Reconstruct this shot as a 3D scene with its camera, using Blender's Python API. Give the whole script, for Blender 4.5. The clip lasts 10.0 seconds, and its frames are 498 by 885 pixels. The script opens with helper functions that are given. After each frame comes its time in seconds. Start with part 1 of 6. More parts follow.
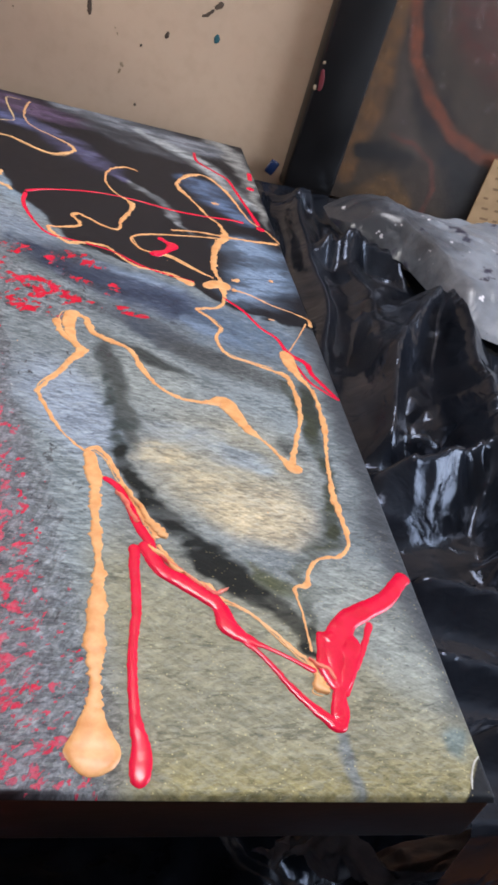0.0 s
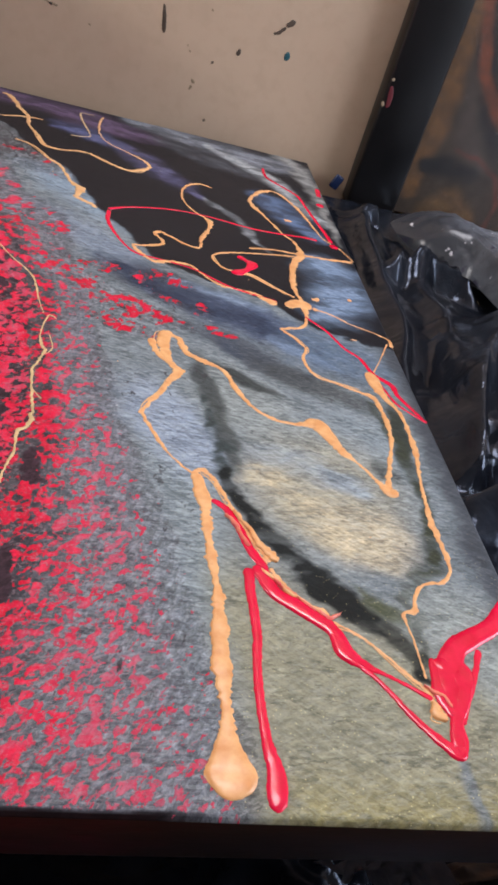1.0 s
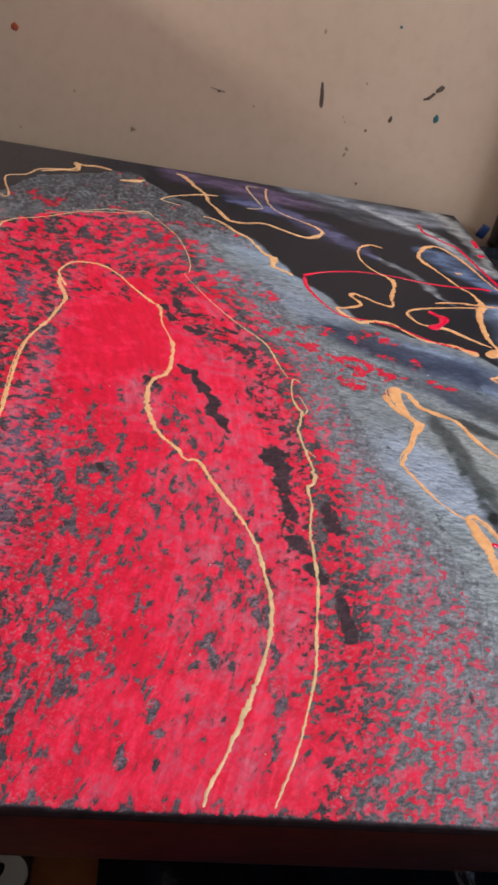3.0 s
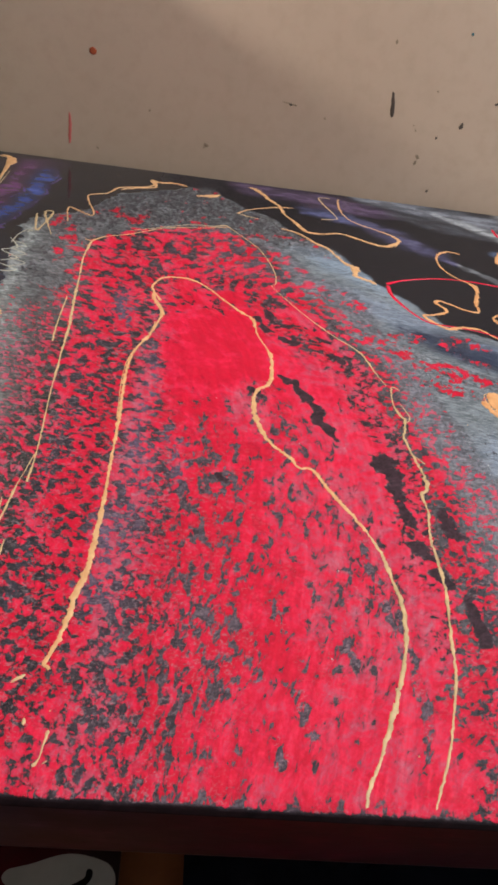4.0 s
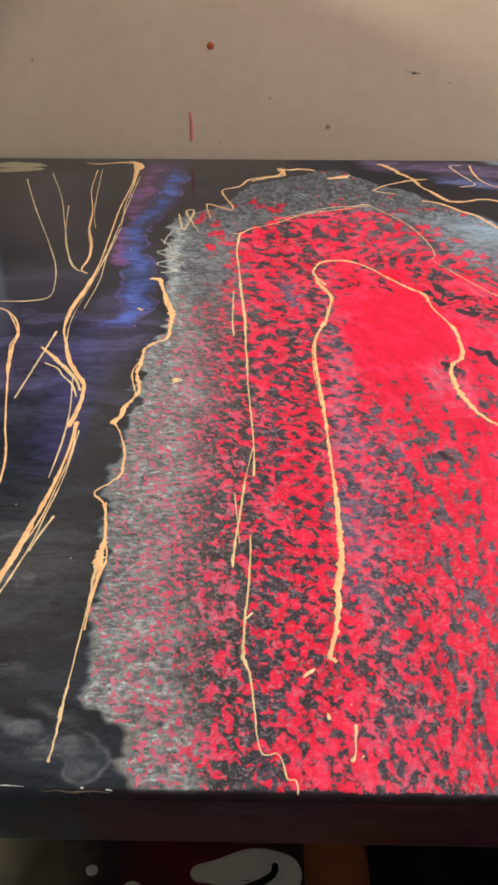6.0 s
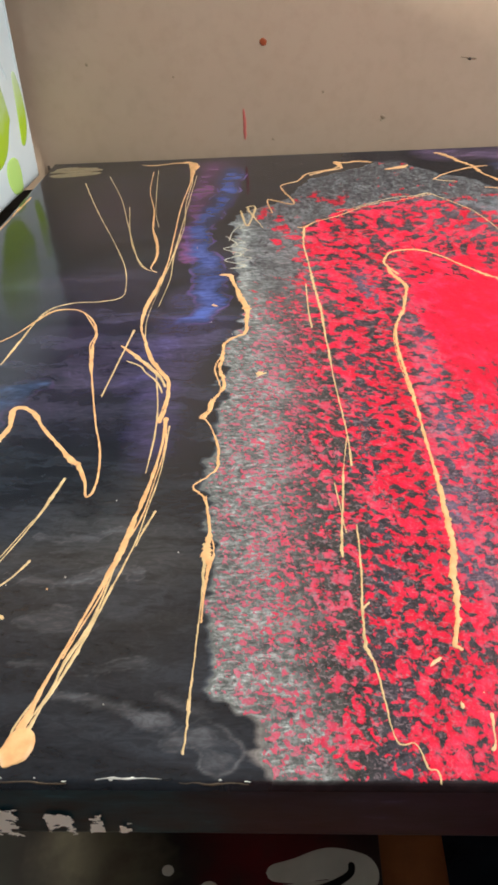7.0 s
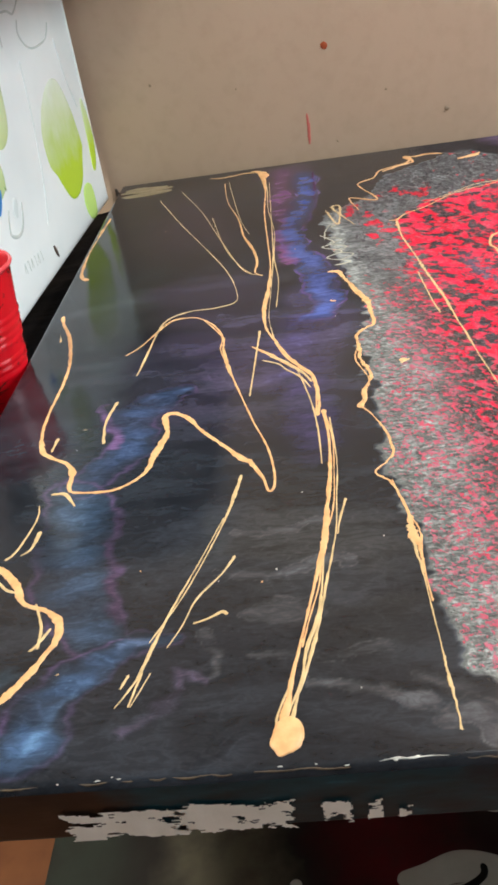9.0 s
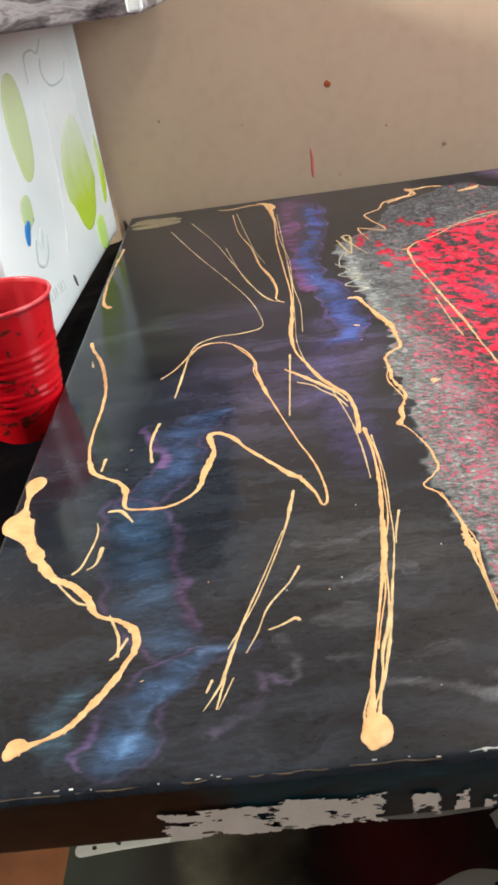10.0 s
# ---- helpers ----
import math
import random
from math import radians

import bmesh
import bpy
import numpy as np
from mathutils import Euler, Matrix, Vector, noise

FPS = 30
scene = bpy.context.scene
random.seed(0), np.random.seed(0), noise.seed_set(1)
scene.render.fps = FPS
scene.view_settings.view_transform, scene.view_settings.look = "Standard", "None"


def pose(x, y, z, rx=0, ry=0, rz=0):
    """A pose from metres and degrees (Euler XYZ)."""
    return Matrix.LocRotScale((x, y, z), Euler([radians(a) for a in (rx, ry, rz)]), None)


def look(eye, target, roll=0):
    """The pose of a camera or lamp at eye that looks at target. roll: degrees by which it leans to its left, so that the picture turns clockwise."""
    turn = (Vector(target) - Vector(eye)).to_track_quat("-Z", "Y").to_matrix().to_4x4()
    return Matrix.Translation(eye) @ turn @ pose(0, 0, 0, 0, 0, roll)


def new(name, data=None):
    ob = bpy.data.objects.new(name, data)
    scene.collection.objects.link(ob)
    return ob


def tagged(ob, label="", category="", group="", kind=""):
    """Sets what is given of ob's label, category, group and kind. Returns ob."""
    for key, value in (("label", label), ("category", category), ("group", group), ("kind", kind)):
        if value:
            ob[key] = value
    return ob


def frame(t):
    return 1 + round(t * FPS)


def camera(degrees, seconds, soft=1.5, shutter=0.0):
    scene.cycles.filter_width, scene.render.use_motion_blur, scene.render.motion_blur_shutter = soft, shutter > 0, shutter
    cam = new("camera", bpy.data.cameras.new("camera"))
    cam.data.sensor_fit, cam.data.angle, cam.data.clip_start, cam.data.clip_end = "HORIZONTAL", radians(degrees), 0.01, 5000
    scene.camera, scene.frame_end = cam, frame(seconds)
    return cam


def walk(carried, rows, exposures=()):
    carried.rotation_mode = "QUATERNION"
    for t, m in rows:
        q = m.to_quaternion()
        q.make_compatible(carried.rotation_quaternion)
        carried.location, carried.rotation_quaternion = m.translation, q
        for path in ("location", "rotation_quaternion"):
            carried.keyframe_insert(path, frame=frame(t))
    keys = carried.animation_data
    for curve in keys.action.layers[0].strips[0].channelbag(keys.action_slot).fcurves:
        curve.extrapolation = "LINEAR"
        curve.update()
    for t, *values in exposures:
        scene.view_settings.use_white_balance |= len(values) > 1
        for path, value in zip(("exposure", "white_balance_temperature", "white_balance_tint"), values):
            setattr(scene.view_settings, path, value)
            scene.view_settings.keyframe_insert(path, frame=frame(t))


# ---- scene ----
cam = camera(35.5, 10.0, soft=3.1)
PATH = [
    (0, (-0.228, -0.159, 1.101), (0.316, 1.386, -0.047), 19.2),
    (0.5, (-0.25, -0.154, 1.104), (0.284, 1.393, -0.045), 20.0),
    (1, (-0.279, -0.152, 1.104), (0.202, 1.404, -0.057), 18.9),
    (1.5, (-0.314, -0.159, 1.106), (0.103, 1.421, -0.047), 16.3),
    (2, (-0.356, -0.161, 1.106), (0.017, 1.445, -0.027), 14.8),
    (2.5, (-0.39, -0.167, 1.108), (-0.055, 1.453, -0.015), 13.5),
    (4, (-0.47, -0.179, 1.105), (-0.28, 1.472, -0.008), 9.3),
    (4.5, (-0.487, -0.176, 1.097), (-0.355, 1.476, -0.023), 6.4),
    (5, (-0.504, -0.171, 1.088), (-0.421, 1.471, -0.051), 3.9),
    (5.5, (-0.533, -0.17, 1.089), (-0.502, 1.47, -0.055), 2.1),
    (7, (-0.592, -0.171, 1.08), (-0.708, 1.47, -0.057), -3.4),
    (7.5, (-0.62, -0.171, 1.077), (-0.761, 1.47, -0.057), -4.7),
    (8, (-0.645, -0.17, 1.073), (-0.823, 1.475, -0.051), -6.5),
    (8.5, (-0.662, -0.172, 1.07), (-0.86, 1.482, -0.037), -8.2),
    (9, (-0.684, -0.18, 1.071), (-0.856, 1.487, -0.02), -9.3),
    (9.5, (-0.706, -0.192, 1.073), (-0.819, 1.496, 0.008), -9.2),
    (10, (-0.731, -0.2, 1.08), (-0.829, 1.509, 0.046), -8.6),
]
EXPOSURES = [(0.0, 0.05, 6050, 12), (1.0, -0.08, 6100, 14), (2.5, -0.22, 6150, 15), (4.0, -0.12, 6250, 11), (5.0, 0.06, 6300, 9), (7.5, 0.46, 6350, 6.0), (10.0, 0.55, 6350, 6.0)]
walk(cam, [(t, look(eye, target, roll)) for t, eye, target, roll in PATH], EXPOSURES)

# ---- world and light ----
world = bpy.data.worlds.new("world")
scene.world = world
world.use_nodes = True
_wn = world.node_tree
_sky = _wn.nodes.new("ShaderNodeTexSky")
_sky.sky_type, _sky.sun_disc = "NISHITA", False
_sky.sun_elevation, _sky.sun_rotation = radians(40), radians(120)
_wn.links.new(_sky.outputs[0], _wn.nodes["Background"].inputs[0])
_wn.nodes["Background"].inputs[1].default_value = 0.1


def area_light(name, label, place, target, wide, high, watts, colour):
    data = bpy.data.lights.new(name, "AREA")
    data.shape, data.size, data.size_y, data.energy, data.color = "RECTANGLE", wide, high, watts, colour
    ob = new(name, data)
    ob.matrix_world = look(place, target)
    return tagged(ob, label, "light", kind="structure")


area_light("window_light", "daylight coming in through the window opening", (1.70, -0.12, 1.7), (-0.4, 0.45, 0.9), 1.25, 1.15, 42, (0.88, 0.94, 1.0))
# Added soft fill from above, with no fitting; it evens out table and wall.
area_light("ceiling_fill_light", "soft fill light added below the ceiling", (0.05, 0.62, 2.36), (0.0, 0.55, 0.8), 0.6, 0.6, 18, (1.0, 0.96, 0.95))
area_light("side_lamp_light", "small warm lamp beside the stacked canvases", (-1.62, 0.10, 1.474), (-0.4, 0.8, 1.0), 0.09, 0.09, 10.5, (1.0, 0.95, 0.86))

# ---- small tools ----


def rgb(r, g, b):
    """Linear colour from everyday 0 to 255 values."""
    return tuple((c / 255 / 12.92) if c / 255 <= 0.04045 else ((c / 255 + 0.055) / 1.055) ** 2.4 for c in (r, g, b)) + (1.0,)


def part(name, bm, material, parent=None, label="", smooth=True):
    """Links a bmesh as one mesh object, under a thing or a part."""
    me = bpy.data.meshes.new(name)
    bm.to_mesh(me)
    bm.free()
    if smooth:
        me.polygons.foreach_set("use_smooth", [True] * len(me.polygons))
    if material:
        me.materials.append(material)
    ob = new(name, me)
    if parent:
        ob.parent = parent
    if label:
        tagged(ob, label)
    return ob


def thing(name, label, category, group="", kind=""):
    return tagged(new(name), label, category, group, kind)


def box(x0, y0, z0, x1, y1, z1, bevel=0.0, segments=2, m=None):
    bm = bmesh.new()
    bmesh.ops.create_cube(bm, size=1)
    bmesh.ops.transform(bm, verts=bm.verts, matrix=Matrix.LocRotScale(((x0 + x1) / 2, (y0 + y1) / 2, (z0 + z1) / 2), None, (x1 - x0, y1 - y0, z1 - z0)))
    if bevel:
        bmesh.ops.bevel(bm, geom=bm.edges[:], offset=bevel, segments=segments, profile=0.5, affect="EDGES")
    if m is not None:
        bmesh.ops.transform(bm, verts=bm.verts, matrix=m)
    return bm


def grid(nx, ny, place):
    """A sheet of nx by ny cells; place(u, v) gives the corner's place for u, v from 0 to 1."""
    bm = bmesh.new()
    rows = [[bm.verts.new(place(i / nx, j / ny)) for i in range(nx + 1)] for j in range(ny + 1)]
    for j in range(ny):
        for i in range(nx):
            bm.faces.new((rows[j][i], rows[j][i + 1], rows[j + 1][i + 1], rows[j + 1][i]))
    return bm


def lathe(profile, n=48, m=None):
    """A turned shape from (radius, height) pairs."""
    bm = bmesh.new()
    rings = [[bm.verts.new((r * math.cos(2 * math.pi * k / n), r * math.sin(2 * math.pi * k / n), z)) for k in range(n)] for r, z in profile]
    for a, b in zip(rings, rings[1:]):
        for k in range(n):
            bm.faces.new((a[k], a[(k + 1) % n], b[(k + 1) % n], b[k]))
    if m is not None:
        bmesh.ops.transform(bm, verts=bm.verts, matrix=m)
    return bm


# ---- materials ----


class Nodes:
    """A short hand for a node material."""

    def __init__(self, name, rough=0.5, metal=0.0, ior=1.5):
        self.mat = bpy.data.materials.new(name)
        self.mat.use_nodes = True
        self.tree = self.mat.node_tree
        self.bsdf = self.tree.nodes["Principled BSDF"]
        self.bsdf.inputs["Roughness"].default_value = rough
        self.bsdf.inputs["Metallic"].default_value = metal
        self.bsdf.inputs["IOR"].default_value = ior

    def node(self, kind, **values):
        n = self.tree.nodes.new("ShaderNode" + kind)
        for key, value in values.items():
            n.inputs[key.replace("_", " ")].default_value = value
        return n

    def link(self, a, b):
        self.tree.links.new(a, b)

    def place(self, sx=1.0, sy=1.0, sz=1.0, turn=0.0):
        c = self.node("TexCoord")
        m = self.node("Mapping")
        m.vector_type = "TEXTURE"
        m.inputs["Scale"].default_value = (1 / sx, 1 / sy, 1 / sz)
        m.inputs["Rotation"].default_value = (0, 0, turn)
        self.link(c.outputs["Object"], m.inputs["Vector"])
        return m.outputs[0]

    def noise(self, scale, detail=4.0, rough=0.55, at=None, warp=0.0):
        n = self.node("TexNoise", Scale=scale, Detail=detail, Roughness=rough, Distortion=warp)
        self.link(at or self.place(), n.inputs["Vector"])
        return n.outputs["Fac"]

    def ramp(self, fac, stops):
        r = self.node("ValToRGB")
        el = r.color_ramp.elements
        while len(el) < len(stops):
            el.new(0.5)
        for e, (p, c) in zip(el, stops):
            e.position = p
            e.color = c if len(c) == 4 else (*c, 1)
        self.link(fac, r.inputs[0])
        return r.outputs[0]

    def grey(self, fac, a, b, lo=0.0, hi=1.0):
        m = self.node("MapRange", From_Min=a, From_Max=b, To_Min=lo, To_Max=hi)
        self.link(fac, m.inputs["Value"])
        return m.outputs[0]

    def math(self, op, a, b=None):
        m = self.node("Math")
        m.operation = op
        for k, v in enumerate((a, b)):
            if v is None:
                continue
            if isinstance(v, (int, float)):
                m.inputs[k].default_value = v
            else:
                self.link(v, m.inputs[k])
        return m.outputs[0]

    def mix(self, fac, a, b, how="MIX"):
        m = self.node("Mix")
        m.data_type, m.blend_type = "RGBA", how
        for slot, v in ((0, fac), (6, a), (7, b)):
            if isinstance(v, (int, float, tuple)):
                m.inputs[slot].default_value = v
            else:
                self.link(v, m.inputs[slot])
        return m.outputs[2]

    def colour(self, c):
        if isinstance(c, tuple):
            self.bsdf.inputs["Base Color"].default_value = c
        else:
            self.link(c, self.bsdf.inputs["Base Color"])
        return self

    def rough(self, r):
        self.link(r, self.bsdf.inputs["Roughness"])
        return self

    def bump(self, height, strength=0.3, distance=0.001):
        b = self.node("Bump", Strength=strength, Distance=distance)
        self.link(height, b.inputs["Height"])
        self.link(b.outputs[0], self.bsdf.inputs["Normal"])
        return self


def plain(name, dark, light, rough=0.5, scale=30.0, bump=0.0, metal=0.0, distance=0.001):
    """A material that wavers between two colours."""
    k = Nodes(name, rough, metal)
    n = k.noise(scale, 6)
    k.colour(k.ramp(n, [(0.3, dark), (0.7, light)]))
    if bump:
        k.bump(k.noise(scale * 4, 5), bump, distance)
    return k.mat


def wall_material():
    k = Nodes("painted_wall", 0.62)
    big = k.noise(2.2, 3)
    fine = k.noise(60, 6)
    base = k.ramp(big, [(0.3, rgb(179, 154, 130)), (0.7, rgb(189, 164, 140))])
    k.colour(k.mix(k.grey(fine, 0.45, 0.8, 0.0, 0.25), base, rgb(160, 137, 112)))
    k.bump(k.noise(240, 4), 0.12, 0.0006)
    return k.mat


WALL = wall_material()
BLACK_PAINT = plain("black_lacquer", rgb(14, 13, 14), rgb(24, 22, 23), 0.35, 14, 0.1)
WOOD_DARK = plain("dark_wood", rgb(38, 27, 20), rgb(60, 43, 30), 0.5, 25, 0.2)
FLOOR = plain("dark_floor", rgb(128, 76, 42), rgb(168, 104, 58), 0.5, 12, 0.2)
CEILING = plain("ceiling_paint", rgb(205, 200, 190), rgb(215, 211, 202), 0.7, 8)
ROOM_WALL = plain("room_wall_paint", rgb(146, 146, 148), rgb(158, 158, 159), 0.7, 6)


def plastic_material(name, dark, light, rough):
    k = Nodes(name, rough, 0.0, 1.45)
    k.bsdf.inputs["Specular Tint"].default_value = (0.62, 0.72, 0.95, 1)
    k.colour(k.ramp(k.noise(18, 5), [(0.35, dark), (0.75, light)]))
    a = k.noise(55, 6, 0.6, None, 0.8)
    b = k.noise(16, 3, 0.5, None, 1.5)
    k.bump(k.math("ADD", k.math("MULTIPLY", a, 0.5), k.math("MULTIPLY", b, 1.6)), 0.36, 0.004)
    return k.mat


PLASTIC = plastic_material("black_plastic_film", rgb(19, 21, 27), rgb(31, 35, 43), 0.13)
GREY_SHEET = plastic_material("grey_plastic_film", rgb(96, 100, 112), rgb(140, 143, 152), 0.3)
WHITE_GESSO = plain("white_canvas_paint", rgb(226, 232, 230), rgb(240, 243, 240), 0.3, 10, 0.1)

# ---- the room ----
SIDE, TOP, BASE = 0.914, 0.800, 0.762  # the canvas: its side, its face's height, its underside

room_x0, room_x1, room_y0, room_y1, room_z1 = -1.75, 1.75, -2.2, 0.926, 2.4
tagged(part("floor", box(room_x0, room_y0, -0.1, room_x1, room_y1 + 0.1, 0), FLOOR, smooth=False), "dark wooden studio floor", "floor", kind="structure")
tagged(part("ceiling", box(room_x0, room_y0, room_z1, room_x1, room_y1 + 0.1, room_z1 + 0.1), CEILING, smooth=False), "plain off-white ceiling", "ceiling", kind="structure")
wall_north = tagged(part("wall_north", box(room_x0, room_y1, 0, room_x1, room_y1 + 0.1, room_z1), WALL, smooth=False), "beige painted wall with dried paint splatters", "wall", kind="structure")
tagged(part("wall_west", box(room_x0 - 0.1, room_y0, 0, room_x0, room_y1 + 0.1, room_z1), ROOM_WALL, smooth=False), "plain beige side wall", "wall", kind="structure")
tagged(part("wall_south", box(room_x0, room_y0 - 0.1, 0, room_x1, room_y0, room_z1), ROOM_WALL, smooth=False), "plain beige back wall", "wall", kind="structure")
wx = room_x1
bm = box(wx, room_y0, 0, wx + 0.1, room_y1 + 0.1, 1.1)
for b in (box(wx, room_y0, 2.3, wx + 0.1, room_y1 + 0.1, room_z1), box(wx, room_y0, 1.1, wx + 0.1, -0.8, 2.3), box(wx, 0.56, 1.1, wx + 0.1, room_y1 + 0.1, 2.3)):
    me = bpy.data.meshes.new("tmp")
    b.to_mesh(me)
    bm.from_mesh(me)
    bpy.data.meshes.remove(me)
tagged(part("wall_east", bm, ROOM_WALL, smooth=False), "plain wall with a window opening", "wall", kind="structure")

# ---- the table ----
table = thing("table", "dark wooden work table under the painting", "table")
part("tabletop", box(-1.25, 0.045, 0.73, 0.9, 0.915, 0.7615, 0.003), WOOD_DARK, table)
for x in (-1.15, 0.75):
    for y in (0.1, 0.82):
        part("leg", box(x - 0.03, y - 0.03, 0, x + 0.03, y + 0.03, 0.728, 0.003), WOOD_DARK, table)

# ---- the large painting ----
painting = thing("painting", "large square abstract canvas with a red arch and poured cream lines", "painting")
def value_noise(x, y, size, seed):
    """Smooth noise from 0 to 1 over a plane, with lumps of the given size."""
    lattice = np.random.RandomState(seed).rand(128, 128)
    u, v = x / size, y / size
    i, j = np.floor(u).astype(int), np.floor(v).astype(int)
    fu, fv = u - i, v - j
    fu, fv = fu * fu * (3 - 2 * fu), fv * fv * (3 - 2 * fv)
    at = lambda a, b: lattice[(i + a) % 128, (j + b) % 128]
    return (at(0, 0) * (1 - fu) + at(1, 0) * fu) * (1 - fv) + (at(0, 1) * (1 - fu) + at(1, 1) * fu) * fv


def cloud_noise(x, y, size, seed, octaves=4):
    total, weight = 0, 0
    for k in range(octaves):
        total = total + value_noise(x, y, size / 2**k, seed + k) * 0.55**k
        weight += 0.55**k
    return total / weight


def step(a, b, v):
    t = np.clip((v - a) / (b - a), 0, 1)
    return t * t * (3 - 2 * t)


def along(y, *pairs):
    """The x of a line drawn through (y, x) pairs."""
    return np.interp(y, pairs[0::2], pairs[1::2])


class Paint:
    """Layers of pigment on the canvas, in millimetres from its near right corner."""

    def __init__(self, x, y, whole=None, cut=None):
        self.x, self.y = x, y
        if whole:
            self.wx, self.wy, self.sx, self.sy, self.veil = whole.wx[cut], whole.wy[cut], whole.sx[cut], whole.sy[cut], whole.veil[cut]
            self.qx, self.qy, self.streak, self.broken = whole.qx[cut], whole.qy[cut], whole.streak[cut], whole.broken[cut]
            self.base, self.red, self.pale, self.dark = whole.base[cut], whole.red[cut], whole.pale[cut], whole.dark[cut]
            self.pink, self.gloss, self.curl = whole.pink[cut], whole.gloss[cut], whole.curl[cut]
            return
        self.qx = x + 18 * (cloud_noise(x, y, 36, 211) - 0.5) + 17 * (cloud_noise(x * 0.4, y, 13, 221, 4) - 0.5)
        self.qy = y + 18 * (cloud_noise(x, y, 36, 231) - 0.5) + 8 * (cloud_noise(x * 0.5, y, 8, 241, 3) - 0.5)
        self.streak = cloud_noise(self.qx * 0.45, self.qy * 1.3, 13, 251, 4)
        self.broken = cloud_noise(x, y, 24, 261, 3)
        self.wx = x + 26 * (cloud_noise(x, y, 60, 11) - 0.5) + 9 * (cloud_noise(x, y, 12, 21, 3) - 0.5)
        self.wy = y + 26 * (cloud_noise(x, y, 60, 31) - 0.5) + 9 * (cloud_noise(x, y, 12, 41, 3) - 0.5)
        self.sx = x + 70 * (cloud_noise(x * 0.55, y * 1.6, 90, 51) - 0.5) + 16 * (cloud_noise(x * 0.5, y * 2, 20, 61, 3) - 0.5)
        self.sy = y + 60 * (cloud_noise(x * 0.55, y * 1.3, 90, 71) - 0.5) + 10 * (cloud_noise(x * 0.4, y * 2, 20, 81, 3) - 0.5)
        self.veil = cloud_noise(self.sx * 0.5, self.sy, 26, 181, 4)
        self.base = np.tile(np.array(rgb(112, 119, 130)[:3]), (*x.shape, 1))
        self.red = np.zeros_like(x)
        self.pale = np.zeros_like(x)
        self.dark = np.zeros_like(x)
        self.pink = np.zeros_like(x)
        self.gloss = np.zeros_like(x)
        self.curl = np.zeros_like(x)

    def near(self, x, y, reach_x, reach_y):
        """The part of the canvas round a place, as a Paint that shares its layers."""
        pitch = self.x[0, 1] - self.x[0, 0]
        i = [int(np.clip((v - self.y[0, 0]) / pitch, 0, len(self.y))) for v in (y - reach_y, y + reach_y + pitch)]
        j = [int(np.clip((v - self.x[0, 0]) / pitch, 0, len(self.x))) for v in (x - reach_x, x + reach_x + pitch)]
        cut = (slice(*i), slice(*j))
        return Paint(self.x[cut], self.y[cut], self, cut), cut

    def wash(self, mask, colour=None, red=None, pale=None, dark=None, pink=None, gloss=None, curl=None):
        if colour:
            self.base += (np.array(rgb(*colour)[:3]) - self.base) * mask[..., None]
        if mask.size == 0:
            return
        for layer, value in ((self.red, red), (self.pale, pale), (self.dark, dark), (self.pink, pink), (self.gloss, gloss), (self.curl, curl)):
            if value is not None:
                layer += (value - layer) * mask

    def wash_inside(self, inside, x, y, rx, ry, turn, colour, s):
        c, n = math.cos(radians(turn)), math.sin(radians(turn))
        reach = 1.5 * max(rx, ry) + 60
        whole = self
        self, cut = whole.near(x, y, reach, reach)
        inside = inside[cut]
        dx, dy = self.sx - x, self.sy - y
        d = np.hypot((dx * c + dy * n) / rx, (dy * c - dx * n) / ry)
        self.wash((1 - step(0.15, 1.3, d)) * s * inside * (0.55 + 0.6 * step(0.35, 0.65, self.veil)), colour)

    def dab(self, x, y, rx, ry, turn=0, colour=None, strength=1.0, soft=0.6, flow=False, **layers):
        c, s = math.cos(radians(turn)), math.sin(radians(turn))
        reach = 1.5 * max(rx, ry) + 45
        whole = self
        self, cut = whole.near(x, y, reach, reach)
        dx, dy = (self.sx if flow else self.wx) - x, (self.sy if flow else self.wy) - y
        d = np.hypot((dx * c + dy * s) / rx, (dy * c - dx * s) / ry)
        self.wash((1 - step(1 - soft, 1 + soft * 0.4, d)) * strength, colour, **layers)


    def ribbon(self, points, wide, colour, edge=None, strength=0.9, inside=1.0, soft=0.95, rag=0.55, warp=1.0, tear=0.0, **layers):
        """A band of colour along a bent line, with ragged borders and, if asked, a vein along them."""
        left, right = min(q[0] for q in points), max(q[0] for q in points)
        low, high = min(q[1] for q in points), max(q[1] for q in points)
        reach = 1.4 * wide * max(q[2] for q in points) + 14
        whole = self
        self, cut = whole.near((left + right) / 2, (low + high) / 2, (right - left) / 2 + reach, (high - low) / 2 + reach)
        if self.x.size == 0:
            return
        if not isinstance(inside, float):
            inside = inside[cut]
        qx, qy = self.x + (self.qx - self.x) * warp, self.y + (self.qy - self.y) * warp
        d = np.full_like(self.x, 1e6)
        for (x0, y0, w0), (x1, y1, w1) in zip(points, points[1:]):
            dx, dy = x1 - x0, y1 - y0
            t = np.clip(((qx - x0) * dx + (qy - y0) * dy) / max(dx * dx + dy * dy, 1e-6), 0, 1)
            d = np.minimum(d, np.hypot(qx - x0 - t * dx, qy - y0 - t * dy) / (w0 + t * (w1 - w0)))
        d = d / wide
        if tear:
            d = d + tear * (cloud_noise(self.x, self.y, 9, 301, 3) - 0.5)
        m = (1 - step(1 - soft, 1.25, d)) * strength * inside * (1 - rag + rag * 1.7 * step(0.3, 0.68, self.streak))
        self.wash(np.clip(m, 0, 1), colour, **layers)
        if edge:
            vein = np.exp(-(((d - 0.98) / 0.10) ** 2)) * (0.3 + 0.9 * step(0.35, 0.62, self.broken))
            self.wash(np.clip(vein * strength * 0.7, 0, 1) * inside, edge)


